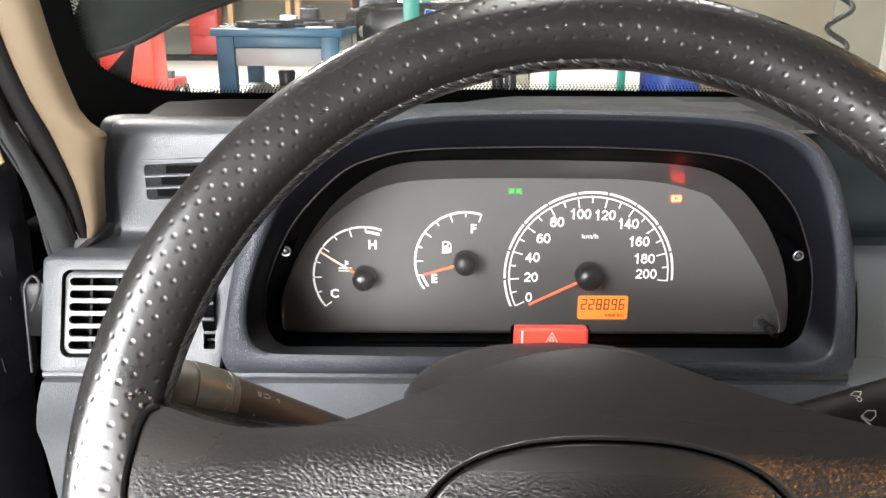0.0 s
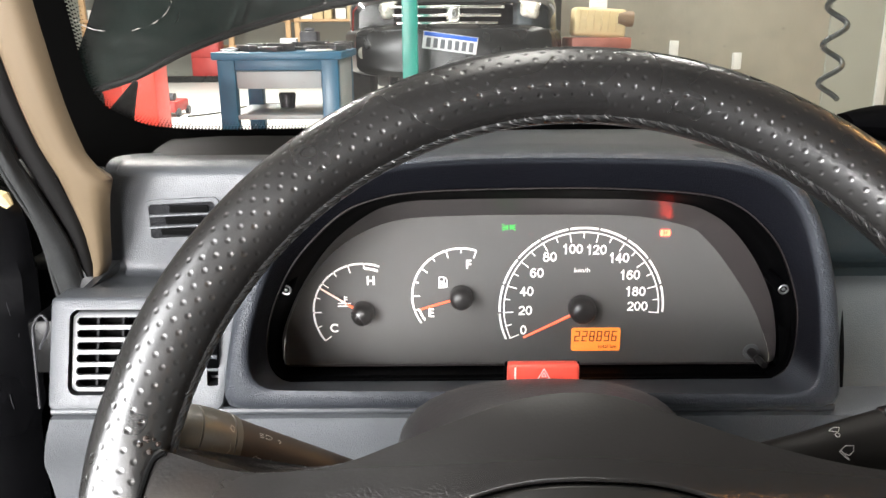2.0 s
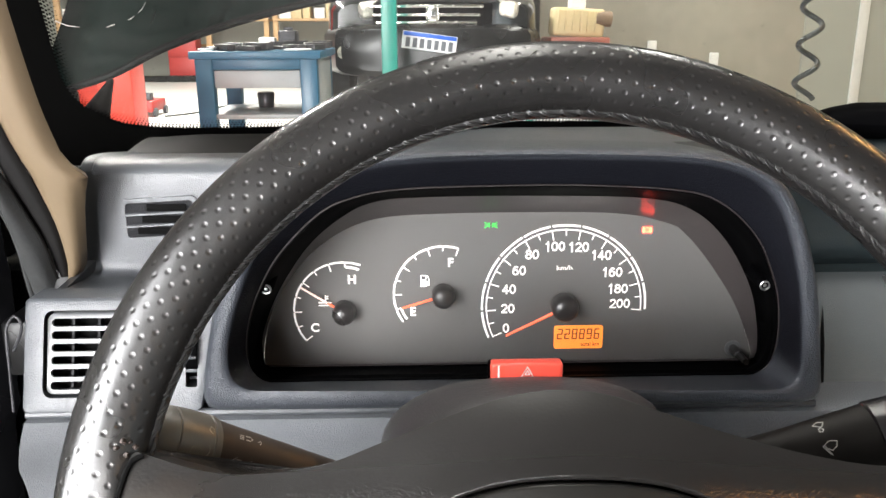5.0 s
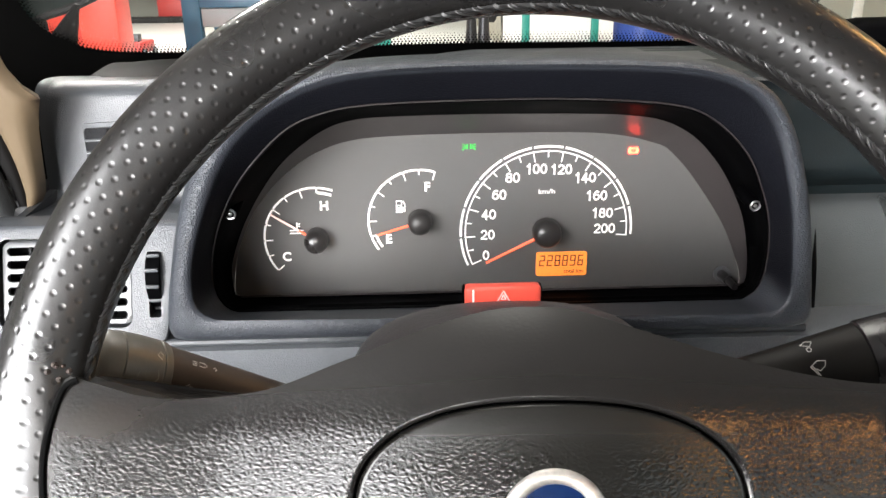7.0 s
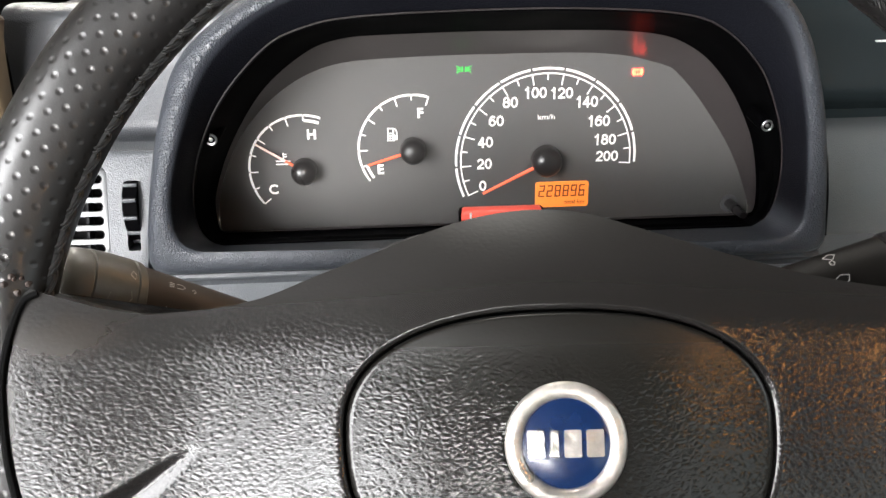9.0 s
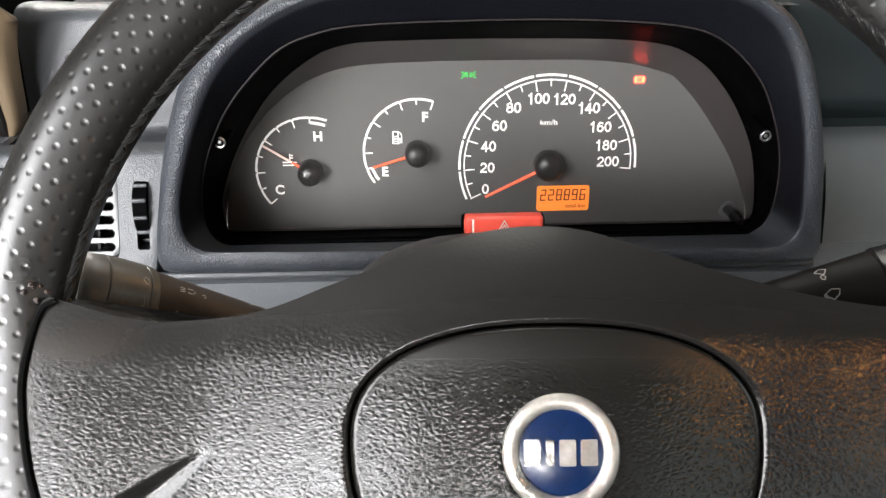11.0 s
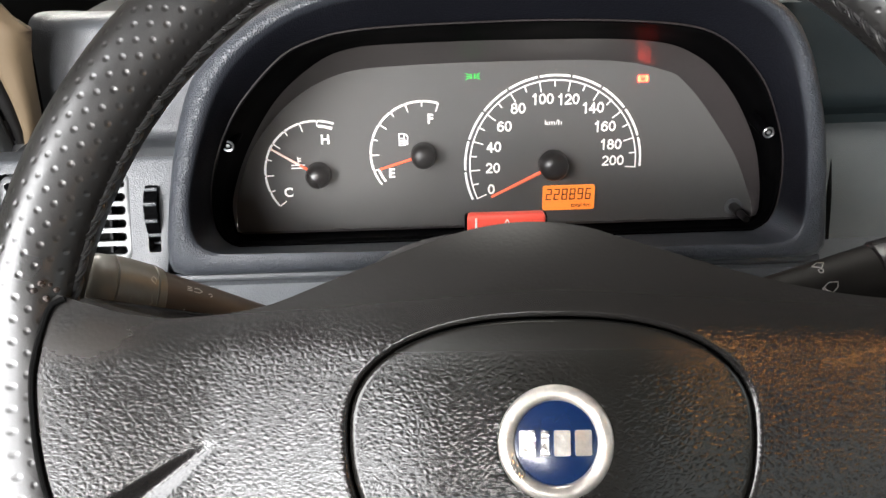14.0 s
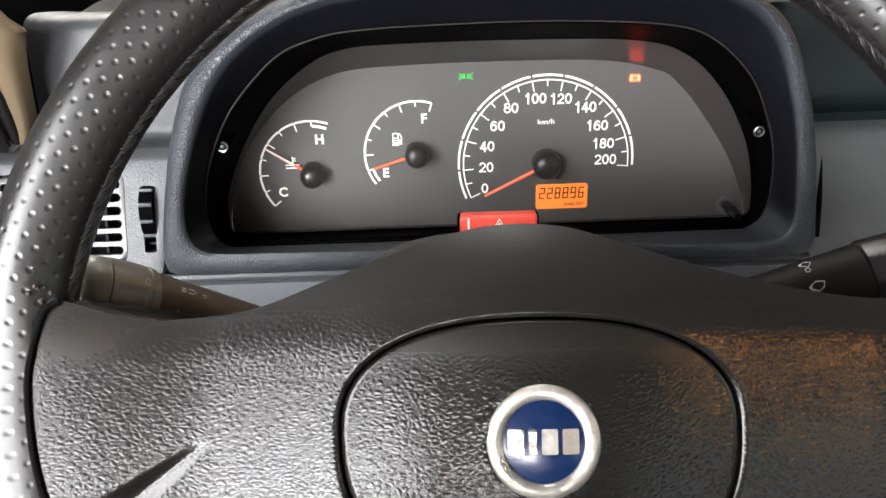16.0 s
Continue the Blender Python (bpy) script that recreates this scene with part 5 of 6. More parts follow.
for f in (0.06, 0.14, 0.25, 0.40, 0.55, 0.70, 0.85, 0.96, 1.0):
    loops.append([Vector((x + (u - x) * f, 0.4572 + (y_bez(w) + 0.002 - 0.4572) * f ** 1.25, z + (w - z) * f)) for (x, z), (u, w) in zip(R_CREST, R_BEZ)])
    shade_w.append(min(1.0, 0.35 + f / 0.22))
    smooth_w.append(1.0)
for nm, lo_, hi_, lab in (("outer_roll", 0, 12, "grained rolled outer frame"), ("shaded_slope", 11, len(loops), "smooth inner slope with its shade put into the colour")):
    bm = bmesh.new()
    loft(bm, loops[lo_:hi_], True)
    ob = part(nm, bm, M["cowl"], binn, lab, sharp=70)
    at = ob.data.attributes.new("shaded_slope", "FLOAT", "POINT")
    at.data.foreach_set("value", [h * (1 - q) for h in shade_w[lo_:hi_] for q in low_lip])
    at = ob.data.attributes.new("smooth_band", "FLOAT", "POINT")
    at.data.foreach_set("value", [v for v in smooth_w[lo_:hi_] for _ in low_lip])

clus = thing("instrument_cluster", (0.06, 0.52, 0.91), "black bezelled instrument cluster with lit white dials", "instrument cluster")
bm = bmesh.new()
inner_b = grow(R_BEZ, 0.0006)
loft(bm, [[Vector((x, y_bez(z) + 0.012, z)) for x, z in inner_b], [Vector((x, y_bez(z) + 0.0005, z)) for x, z in inner_b], [Vector((x, y_bez(z), z)) for x, z in grow(R_BEZ, -0.0012)],
          [Vector((x + (u - x) * 0.5, (y_bez(z) + y_lens(w)) / 2 - 0.001, z + (w - z) * 0.5)) for (x, z), (u, w) in zip(R_BEZ, R_LENS)],
          [Vector((x, y_lens(z), z)) for x, z in grow(R_LENS, 0.0012)], [Vector((x, y_lens(z) + 0.003, z)) for x, z in R_LENS]], True)
part("bezel", bm, M["bezel"], clus, sharp=30)
# a paler tube along the bezel draws its highlight line
bm = bmesh.new()
seam_ = [Vector((x, y_bez(z) - 0.0002, z)) for x, z in grow(R_BEZ, 0.0001)][:NA]
tube(bm, seam_, 0.00045, 6)
part("bezel_highlight", bm, M["shroud"], clus, "thin grey line drawn for the bezel's highlight")
bm = bmesh.new()
loft(bm, [[Vector((x, y_lens(z) + 0.003, z)) for x, z in R_LENS]] + [[Vector((x + (u - x) * f, y_lens(z) + 0.003 + (0.5513 + 0.0345 * (w - 0.97) - y_lens(z) - 0.003) * f, z + (w - z) * f)) for (x, z), (u, w) in zip(R_LENS, R_FACE)] for f in (0.25, 0.5, 0.75, 0.97, 1.0)], True)
part("housing_wall", bm, M["shroud"], clus, "glossy grey inner wall", sharp=60)
bm = bmesh.new()
bm.faces.new([bm.verts.new(on_face(x, z, -0.0003)) for x, z in R_FACE])
part("dial_face", bm, M["face"], clus, "dark grey printed dial face")
bm = bmesh.new()
lp = grow(R_LENS, -0.0002)
bm.faces.new([bm.verts.new(Vector((x, y_lens(z) + 0.0035, z))) for x, z in lp])
ln = part("lens", bm, M["lens"], clus, "clear lens")
ln.visible_shadow = False
bm = bmesh.new()
tube(bm, [(-0.113, y_lens(0.9143) + 0.001, 0.9143), (0.250, y_lens(0.9143) + 0.001, 0.9143)], 0.0009, 6)
part("lens_lip", bm, M["shroud"], clus)

INK = 0.0006


def put_ink(x, z):
    return on_face(x, z, INK)


def polar(c, r, a):
    return (c[0] + r * math.cos(radians(a)), c[1] + r * math.sin(radians(a)))


def needle(parent, c, a, length, tail, w0, w1, tip_from, hub_r, d):
    """A tapered pointer with its hub cap."""
    def bar(r0, r1, wa, wb, material, nm, par):
        bm = bmesh.new()
        ca, sa = math.cos(radians(a)), math.sin(radians(a))
        rows = []
        for r, w in ((r0, wa), (r1, wb)):
            x, z = c[0] + r * ca, c[1] + r * sa
            rows.append([on_face(x - sa * w, z + ca * w, d), on_face(x, z, d + 0.0009), on_face(x + sa * w, z - ca * w, d), on_face(x, z, d - 0.0005)])
        loft(bm, rows, True, True, True)
        return part(nm, bm, material, par)
    wm = w0 + (w1 - w0) * tip_from
    n = bar(tail, length * tip_from, w0, wm, M["needle"], "needle", parent)
    if tip_from < 1:
        bar(length * tip_from, length, wm, w1, M["needle_tip"], "needle_tip", n)
    bm = bmesh.new()
    prof = [(1.0, 0.001), (1.0, 0.006), (0.97, 0.0095), (0.88, 0.0118), (0.7, 0.0135), (0.4, 0.0147), (0.05, 0.015)]
    loft(bm, [[on_face(c[0] + hub_r * f * math.cos(t), c[1] + hub_r * f * math.sin(t), h) for t in (2 * math.pi * k / 36 for k in range(36))] for f, h in prof], True, False, True)
    part("hub_cap", bm, M["hub"], n, "domed black hub cap")


# speedometer
SC, A0, A1 = (0.1085, 0.9545), 204.3, -4.1
STEP = (A0 - A1) / 10
bm = bmesh.new()
for k in range(10):
    a, b = A0 - STEP * k - 0.7, A0 - STEP * (k + 1) + 0.7
    arc_band(bm, SC, 0.0612, 0.0628, a, b, put_ink)
    arc_band(bm, SC, 0.0582, 0.0592, a, b, put_ink)
for k in range(21):
    a = A0 - STEP / 2 * k
    strokes(bm, [[polar(SC, 0.0517 if k % 2 == 0 else 0.0545, a), polar(SC, 0.0592, a)]], 0.0009, put_ink)
speed = part("speed_scale", bm, M["ink"], clus, "white lit double speed scale", sharp=180)
nums = (("0", 0.0702, 0.9370), ("20", 0.0714, 0.9526), ("40", 0.0722, 0.9678), ("60", 0.0795, 0.9822), ("80", 0.0890, 0.9945), ("100", 0.1057, 1.0005), ("120", 0.1235, 0.9998), ("140", 0.1407, 0.9935), ("160", 0.1495, 0.9802), ("180", 0.1543, 0.9672), ("200", 0.1565, 0.9555))


def ell(cx, cy, rx, ry, a0, a1, n=14):
    return [(cx + rx * math.cos(radians(a0 + (a1 - a0) * k / n)), cy + ry * math.sin(radians(a0 + (a1 - a0) * k / n))) for k in range(n + 1)]


DIG = {"0": [ell(0, 0, 0.27, 0.42, 0, 360, 20)],
       "1": [[(-0.17, 0.24), (0.0, 0.36), (0.07, 0.5)], [(0.07, 0.42), (0.07, -0.5)]],
       "2": [ell(0, 0.17, 0.25, 0.25, 165, -35) + [(-0.26, -0.38)], [(-0.30, -0.42), (0.30, -0.42)]],
       "4": [[(0.11, -0.5), (0.11, 0.44), (-0.30, -0.20), (0.34, -0.20)]],
       "6": [ell(0, -0.16, 0.26, 0.26, 0, 360, 18), [(-0.26, -0.12), (-0.23, 0.16), (-0.10, 0.36), (0.06, 0.42), (0.24, 0.32)]],
       "8": [ell(0, 0.22, 0.22, 0.20, 0, 360, 16), ell(0, -0.19, 0.27, 0.235, 0, 360, 18)]}
for s, x, z in nums:
    bm = bmesh.new()
    for k, ch in enumerate(s):
        cx = x - 0.0053 + 0.0053 * (k - (len(s) - 1) / 2)
        strokes(bm, [[(cx + 0.0069 * a, z + 0.0073 * b) for a, b in ln] for ln in DIG[ch]], 0.00125, put_ink)
    part("numeral", bm, M["ink"], speed, "lit numeral " + s, sharp=180)
part("unit_text", lettering("km/h", 0.0050, lambda a, b: put_ink(0.1083 + a * 1.22, 0.9838 + b), 0.00002), M["ink"], speed, "lit text km/h", sharp=180)
needle(clus, SC, 206.0, 0.049, 0.008, 0.0012, 0.0009, 1.0, 0.0103, 0.006)

# temperature gauge
TC = (-0.0572, 0.9525)
bm = bmesh.new()
t0, dt = 218.5, -18.7
for k in range(8):
    arc_band(bm, TC, 0.0368, 0.0383, t0 + dt * k - 0.8, t0 + dt * (k + 1) + 0.8, put_ink)
for k in range(8):
    strokes(bm, [[polar(TC, 0.0318 if k % 2 == 0 else 0.034, t0 + dt * k), polar(TC, 0.0374, t0 + dt * k)]], 0.0009, put_ink)
arc_band(bm, TC, 0.0330, 0.0349, t0 + dt * 7 - 1, t0 + dt * 8 + 0.8, put_ink)
temp = part("temperature_scale", bm, M["ink"], clus, "white lit temperature scale", sharp=180)
for s, x, z in (("H", -0.0508, 0.9765), ("C", -0.0797, 0.9390)):
    part("letter", lettering(s, 0.0092, lambda a, b, x=x, z=z: put_ink(x + a, z + b), 0.0003), M["ink"], temp, "lit letter " + s, sharp=180)
bm = bmesh.new()
ic = (-0.0715, 0.9602)
strokes(bm, [[(ic[0] + 0.0005, ic[1] + 0.0045), (ic[0] + 0.0005, ic[1] - 0.001)], [(ic[0] + 0.0005, ic[1] + 0.0035), (ic[0] + 0.0025, ic[1] + 0.0035)], [(ic[0] + 0.0005, ic[1] + 0.0018), (ic[0] + 0.0025, ic[1] + 0.0018)],
             [(ic[0] - 0.0045, ic[1] - 0.0012), (ic[0] + 0.005, ic[1] - 0.0012)], [(ic[0] - 0.0045, ic[1] - 0.0033), (ic[0] + 0.005, ic[1] - 0.0033)]], 0.0009, put_ink)
part("coolant_symbol", bm, M["ink"], temp, sharp=180)
needle(clus, TC, 147.5, 0.0372, 0.006, 0.0010, 0.0007, 0.38, 0.0086, 0.005)

# fuel gauge
FC = (0.0172, 0.9645)
bm = bmesh.new()
f0, df = 216.0, -18.0
for k in range(8):
    arc_band(bm, FC, 0.0362, 0.0377, f0 + df * k - 0.8, f0 + df * (k + 1) + 0.8, put_ink)
for k in range(1, 9):
    strokes(bm, [[polar(FC, 0.0312 if k % 2 == 0 else 0.0335, f0 + df * k), polar(FC, 0.0370, f0 + df * k)]], 0.0009, put_ink)
arc_band(bm, FC, 0.0325, 0.0343, f0 - 0.8, f0 + df + 1, put_ink)
fuel = part("fuel_scale", bm, M["ink"], clus, "white lit fuel scale", sharp=180)
for s, x, z in (("F", 0.0228, 0.9888), ("E", -0.0056, 0.9508)):
    part("letter", lettering(s, 0.0092, lambda a, b, x=x, z=z: put_ink(x + a, z + b), 0.0003), M["ink"], fuel, "lit letter " + s, sharp=180)
bm = bmesh.new()
px_, pz_ = 0.0025, 0.9752
strokes(bm, [[(px_ - 0.0028, pz_ - 0.005), (px_ + 0.0028, pz_ - 0.005)], [(px_ - 0.0022, pz_ - 0.005), (px_ - 0.0022, pz_ + 0.0048)], [(px_ + 0.0022, pz_ - 0.005), (px_ + 0.0022, pz_ + 0.0048)], [(px_ - 0.0022, pz_ + 0.0048), (px_ + 0.0022, pz_ + 0.0048)],
             [(px_ - 0.0022, pz_ + 0.0008), (px_ + 0.0022, pz_ + 0.0008)], [(px_ - 0.0022, pz_ - 0.0012), (px_ + 0.0022, pz_ - 0.0012)], [(px_ - 0.0022, pz_ - 0.0032), (px_ + 0.0022, pz_ - 0.0032)],
             [(px_ + 0.0022, pz_ - 0.001), (px_ + 0.0037, pz_ - 0.001), (px_ + 0.0037, pz_ - 0.0042), (px_ + 0.0050, pz_ - 0.0042), (px_ + 0.0050, pz_ + 0.002), (px_ + 0.0034, pz_ + 0.0045)]], 0.0009, lambda a, b: put_ink(px_ + (a - px_) * 0.82, pz_ + (b - pz_) * 0.84))
part("pump_symbol", bm, M["ink"], fuel, sharp=180)
needle(clus, FC, 196.5, 0.0320, 0.006, 0.0010, 0.0008, 1.0, 0.0086, 0.005)

# odometer
bm = bmesh.new()
loft(bm, [[on_face(x, z, d) for x, z in rounded(0.1018, 0.1392, 0.9200, 0.9383, 0.0018)] for d in (0.0002, 0.0010)], True, False, True)
odo = part("odometer", bm, M["amber"], clus, "orange lit odometer display")
SEG = dict(zip("228896", ("abged", "abged", "abcdefg", "abcdefg", "abcfgd", "acdefg")))
LINES = dict(a=((0, 2), (1, 2)), b=((1, 2), (1, 1)), c=((1, 1), (1, 0)), d=((0, 0), (1, 0)), e=((0, 0), (0, 1)), f=((0, 1), (0, 2)), g=((0, 1), (1, 1)))
for k, ch in enumerate("228896"):
    bm = bmesh.new()
    for s in SEG[ch]:
        (a, b), (c, d) = LINES[s]
        f = lambda u, v: (0.1042 + 0.00565 * k + u * 0.0034 + v * 0.0003, 0.9278 + v * 0.0040)
        strokes(bm, [[f(a * 0.94 + 0.03, b * 0.94 + 0.06), f(c * 0.94 + 0.03, d * 0.94 + 0.06)]], 0.0009, lambda x, z: on_face(x, z, 0.0012))
    part("digit", bm, M["digit"], odo, "dark display digit " + ch, sharp=180)
part("unit_text", lettering("total km", 0.0042, lambda a, b: on_face(0.1295 + a, 0.9234 + b, 0.0012), 0.00005), M["digit"], odo, "small dark text total km", sharp=180)

# tell-tales


def put_small(cx, cz, f):
    return lambda x, z: put_ink(cx + (x - cx) * f, cz + (z - cz) * f)


bm = bmesh.new()
gx, gz = 0.0527, 1.0172
for s in (-1, 1):
    lamp = [(gx + s * (0.0006 + 0.0016 * math.cos(t) + 0.0006), gz + 0.0019 * math.sin(t)) for t in (-1.57, -0.8, 0, 0.8, 1.57)]
    strokes(bm, [lamp, [lamp[0], lamp[-1]]], 0.00045, put_small(gx, gz, 0.8))
    strokes(bm, [[(gx + s * 0.0034, gz + 0.0011 * k), (gx + s * 0.0060, gz + 0.0026 * k)] for k in (-1, 0, 1)], 0.0005, put_small(gx, gz, 0.8))
part("parking_light_sign", bm, M["green"], clus, "glowing green side light symbol", sharp=180)
bm = bmesh.new()
ax, az = 0.1690, 1.0123
arc_band(bm, (ax, az), 0.0019, 0.0028, 0, 360, put_small(ax, az, 0.8), 15)
arc_band(bm, (ax, az), 0.0032, 0.0046, -48, 48, put_small(ax, az, 0.8), 12)
arc_band(bm, (ax, az), 0.0032, 0.0046, 132, 228, put_small(ax, az, 0.8), 12)
strokes(bm, [[(ax, az + 0.0014), (ax, az - 0.0004)], [(ax, az - 0.0011), (ax, az - 0.0015)]], 0.0007, put_small(ax, az, 0.8))
part("brake_sign", bm, M["red"], clus, "glowing red brake warning symbol", sharp=180)

# reset stem and screws
bm = bmesh.new()
tube(bm, [(0.2405, 0.549, 0.9185), (0.2405, 0.5475, 0.9185)], [0.0062, 0.0062], 20)
stem = part("stem_ring", bm, M["slat"], clus)
bm = bmesh.new()
tube(bm, [(0.2405, 0.549, 0.9185), (0.2405, 0.535, 0.9185), (0.2405, 0.5345, 0.9185), (0.2405, 0.522, 0.9185)], [0.0036, 0.0036, 0.0026, 0.0024], 14)
part("reset_stem", bm, M["hub"], stem, "short black reset stem")
for sx, sy, sz in ((-0.1008, 0.4840, 0.9924), (0.2318, 0.4870, 0.9898)):
    sm = Matrix.Translation((sx, sy, sz)) @ Matrix.Rotation(0.15, 4, "X")

    def turned(prof, seg=20):
        bm = bmesh.new()
        loft(bm, [[sm @ Vector((r * math.cos(t), y, r * math.sin(t))) for t in (2 * math.pi * k / seg for k in range(seg))] for r, y in prof], True, True, True)
        return bm
    boss = part("screw_boss", turned(((0.0048, 0.022), (0.0044, 0.0004), (0.0042, 0.0))), M["bezel"], clus)
    bm = bmesh.new()
    loft(bm, [[sm @ Vector((r * math.cos(t), y, r * math.sin(t))) for t in (2 * math.pi * k / 20 for k in range(20))] for r, y in ((0.0036, 0.0002), (0.0036, -0.0007), (0.0031, -0.0011), (0.0025, -0.0009), (0.0023, 0.0002))], True)
    part("screw", bm, M["steel"], boss, "small steel screw")
    part("socket_pin", turned(((0.0014, 0.0002), (0.0013, -0.0006), (0.0004, -0.0009)), 10), M["steel"], boss)

# ---- steering column ----
col = thing("steering_column", (0.063, 0.42, 0.86), "dark plastic steering column shroud", "steering column")
bm = bmesh.new()
loops = []
for y, zt, hw in ((0.295, 0.917, 0.054), (0.30, 0.929, 0.062), (0.34, 0.943, 0.076), (0.385, 0.957, 0.086), (0.405, 0.9608, 0.088), (0.4145, 0.9595, 0.088), (0.42, 0.952, 0.086), (0.435, 0.946, 0.082), (0.46, 0.936, 0.07), (0.49, 0.92, 0.06)):
    lp = []
    for k in range(40):
        a = 2 * math.pi * k / 40
        ca, sa = math.cos(a), math.sin(a)
        lp.append(Vector((0.063 + hw * math.copysign(abs(ca) ** 0.8, ca), y, zt - 0.055 + 0.055 * math.copysign(abs(sa) ** 0.75, sa))))
    loops.append(lp)
loft(bm, loops, True, True, True)
part("shroud", bm, M["column"], col)
haz = thing("hazard_switch", (0.0625, 0.43, 0.955), "red hazard warning switch on the column shroud", "switch")
part("rocker", bx((0.0415, 0.4165, 0.9515), (0.0845, 0.4255, 0.9668), 0.0022, 3), M["hazard"], haz)
part("switch_frame", bx((0.0402, 0.4190, 0.9495), (0.0858, 0.4275, 0.9660), 0.002), M["bezel"], haz)
bm = bmesh.new()
hz = lambda x, z: Vector((x, 0.4160, z - 0.001))
strokes(bm, [[(0.0597, 0.9595), (0.0667, 0.9595), (0.0632, 0.9660), (0.0597, 0.9595)], [(0.0618, 0.9609), (0.0646, 0.9609), (0.0632, 0.9635), (0.0618, 0.9609)]], 0.00055, hz)
part("triangle_symbol", bm, M["white"], haz, sharp=180)
bm = bmesh.new()
strokes(bm, [[(0.0462, 0.9560), (0.0462, 0.9668)]], 0.0011, hz)
part("edge_light", bm, M["white"], haz, sharp=180)


def stalk(name, label, pts, radii, skin):
    e = thing(name, pts[0], label, "stalk")
    bm = bmesh.new()
    tube(bm, spline(pts, 30), [radii[0] + (radii[1] - radii[0]) * k / 29 for k in range(30)], 20, True, 0.8)
    part("arm", bm, skin, e)
    return e


# light stalk, with its turning end behind the rim
J0, J1 = Vector((-0.1000, 0.3215, 0.9677)), Vector((-0.1190, 0.308, 0.9815))
e = stalk("light_stalk", "dark brown light stalk with a worn grey end", [(-0.01, 0.365, 0.906), (-0.055, 0.345, 0.9362), (-0.0995, 0.322, 0.9673)], (0.0115, 0.0150), M["stalk"])
bm = bmesh.new()
ends = ((0.0, 0.0148), (0.02, 0.0158), (0.10, 0.0162), (0.14, 0.0163), (0.16, 0.0158), (0.18, 0.0163), (0.5, 0.0166), (0.78, 0.0164), (0.80, 0.0158), (0.82, 0.0162), (1.0, 0.0156), (1.12, 0.0136), (1.2, 0.0095), (1.22, 0.004))
tube(bm, [J0.lerp(J1, f) for f, r in ends], [r for f, r in ends], 30)
kn = part("turning_end", bm, M["knob"], e, "worn grey turning end")


def on_stalk(p, q, d):
    """Print laid on the driver's side of a stalk: u from p to q, v across."""
    ax = (q - p).normalized()
    out = (Vector((0.1, -0.80, 0.6)) - ax * ax.dot(Vector((0.1, -0.80, 0.6)))).normalized()
    across = ax.cross(out)
    if across.z < 0:
        across = -across
    return lambda u, v: p.lerp(q, u) + out * math.sqrt(max(1e-8, d * d - v * v)) + across * v


arm0, arm1 = Vector((-0.055, 0.345, 0.9362)), Vector((-0.0995, 0.322, 0.9673))
nf = on_stalk(arm0, arm1, 0.0154)
bm = bmesh.new()
strokes(bm, [[(0.95, -0.0042), (0.86, -0.0036)]], 0.0014, nf)
part("pointer_mark", bm, M["white"], e, sharp=180)
bm = bmesh.new()
flat_ = on_stalk(arm0, arm1, 0.0146)
nf2 = lambda u, v: flat_(0.77 + (u - 0.58) * 0.62, (0.0092 if v > 0 else -0.002) + (v - (0.0088 if v > 0 else -0.004)) * 0.62)
strokes(bm, [[(0.62, 0.0075), (0.62, 0.0102), (0.56, 0.0104), (0.52, 0.009), (0.56, 0.0074), (0.62, 0.0075)], [(0.65, 0.0076), (0.71, 0.0072)], [(0.65, 0.0088), (0.71, 0.0086)], [(0.65, 0.0100), (0.71, 0.0100)], [(0.44, 0.0085), (0.41, 0.0095), (0.39, 0.008), (0.42, 0.007)]], 0.0005, nf2)
for k, sg in ((0.68, 1), (0.52, -1)):
    strokes(bm, [[(k + sg * 0.07, -0.004), (k + sg * 0.02, -0.0015), (k + sg * 0.02, -0.003), (k - sg * 0.05, -0.003), (k - sg * 0.05, -0.005), (k + sg * 0.02, -0.005), (k + sg * 0.02, -0.0065), (k + sg * 0.07, -0.004)]], 0.0005, nf2)
part("light_symbols", bm, M["print"], e, sharp=180)
bm = bmesh.new()
nf3 = on_stalk(J0, J1, 0.0168)
strokes(bm, [[(0.24, 0.006), (0.22, 0.008), (0.27, 0.0092), (0.31, 0.0075), (0.24, 0.006)], [(0.42, -0.006), (0.42, 0.000)], [(0.47, -0.0055), (0.47, 0.000)], [(0.52, -0.005), (0.52, 0.0)], [(0.60, -0.006), (0.57, -0.001)], [(0.30, -0.004), (0.25, -0.002), (0.28, 0.001)]], 0.0004, nf3)
part("worn_symbols", bm, M["print"], kn, sharp=180)

e = stalk("wiper_stalk", "wiper stalk with pale symbols, darkened for its shade", [(0.11, 0.36, 0.922), (0.165, 0.338, 0.944), (0.2235, 0.335, 0.9620)], (0.0115, 0.0162), M["wiper"])
bm = bmesh.new()
tube(bm, [(0.2235, 0.335, 0.9620), (0.2245, 0.335, 0.9623), (0.27, 0.331, 0.9755), (0.29, 0.330, 0.981)], [0.0155, 0.0170, 0.0178, 0.013], 26, True, 0.8)
part("turning_end", bm, M["hub"], e)
bm = bmesh.new()
wf = lambda u, v: Vector((0.1940 + 0.6 * u, 0.3190 + 0.16 * v, 0.9655 + 0.6 * v))
strokes(bm, [[(-0.0055, 0.0), (-0.001, 0.0045), (0.0055, 0.0045), (0.0055, 0.0005), (0.002, -0.003), (-0.001, -0.0015)], [(-0.0055, 0.0), (0.001, -0.006)], [(-0.0045, 0.001), (0.0025, -0.0065)]], 0.0006, wf)
part("wiper_symbol", bm, M["print"], e, sharp=180)
bm = bmesh.new()
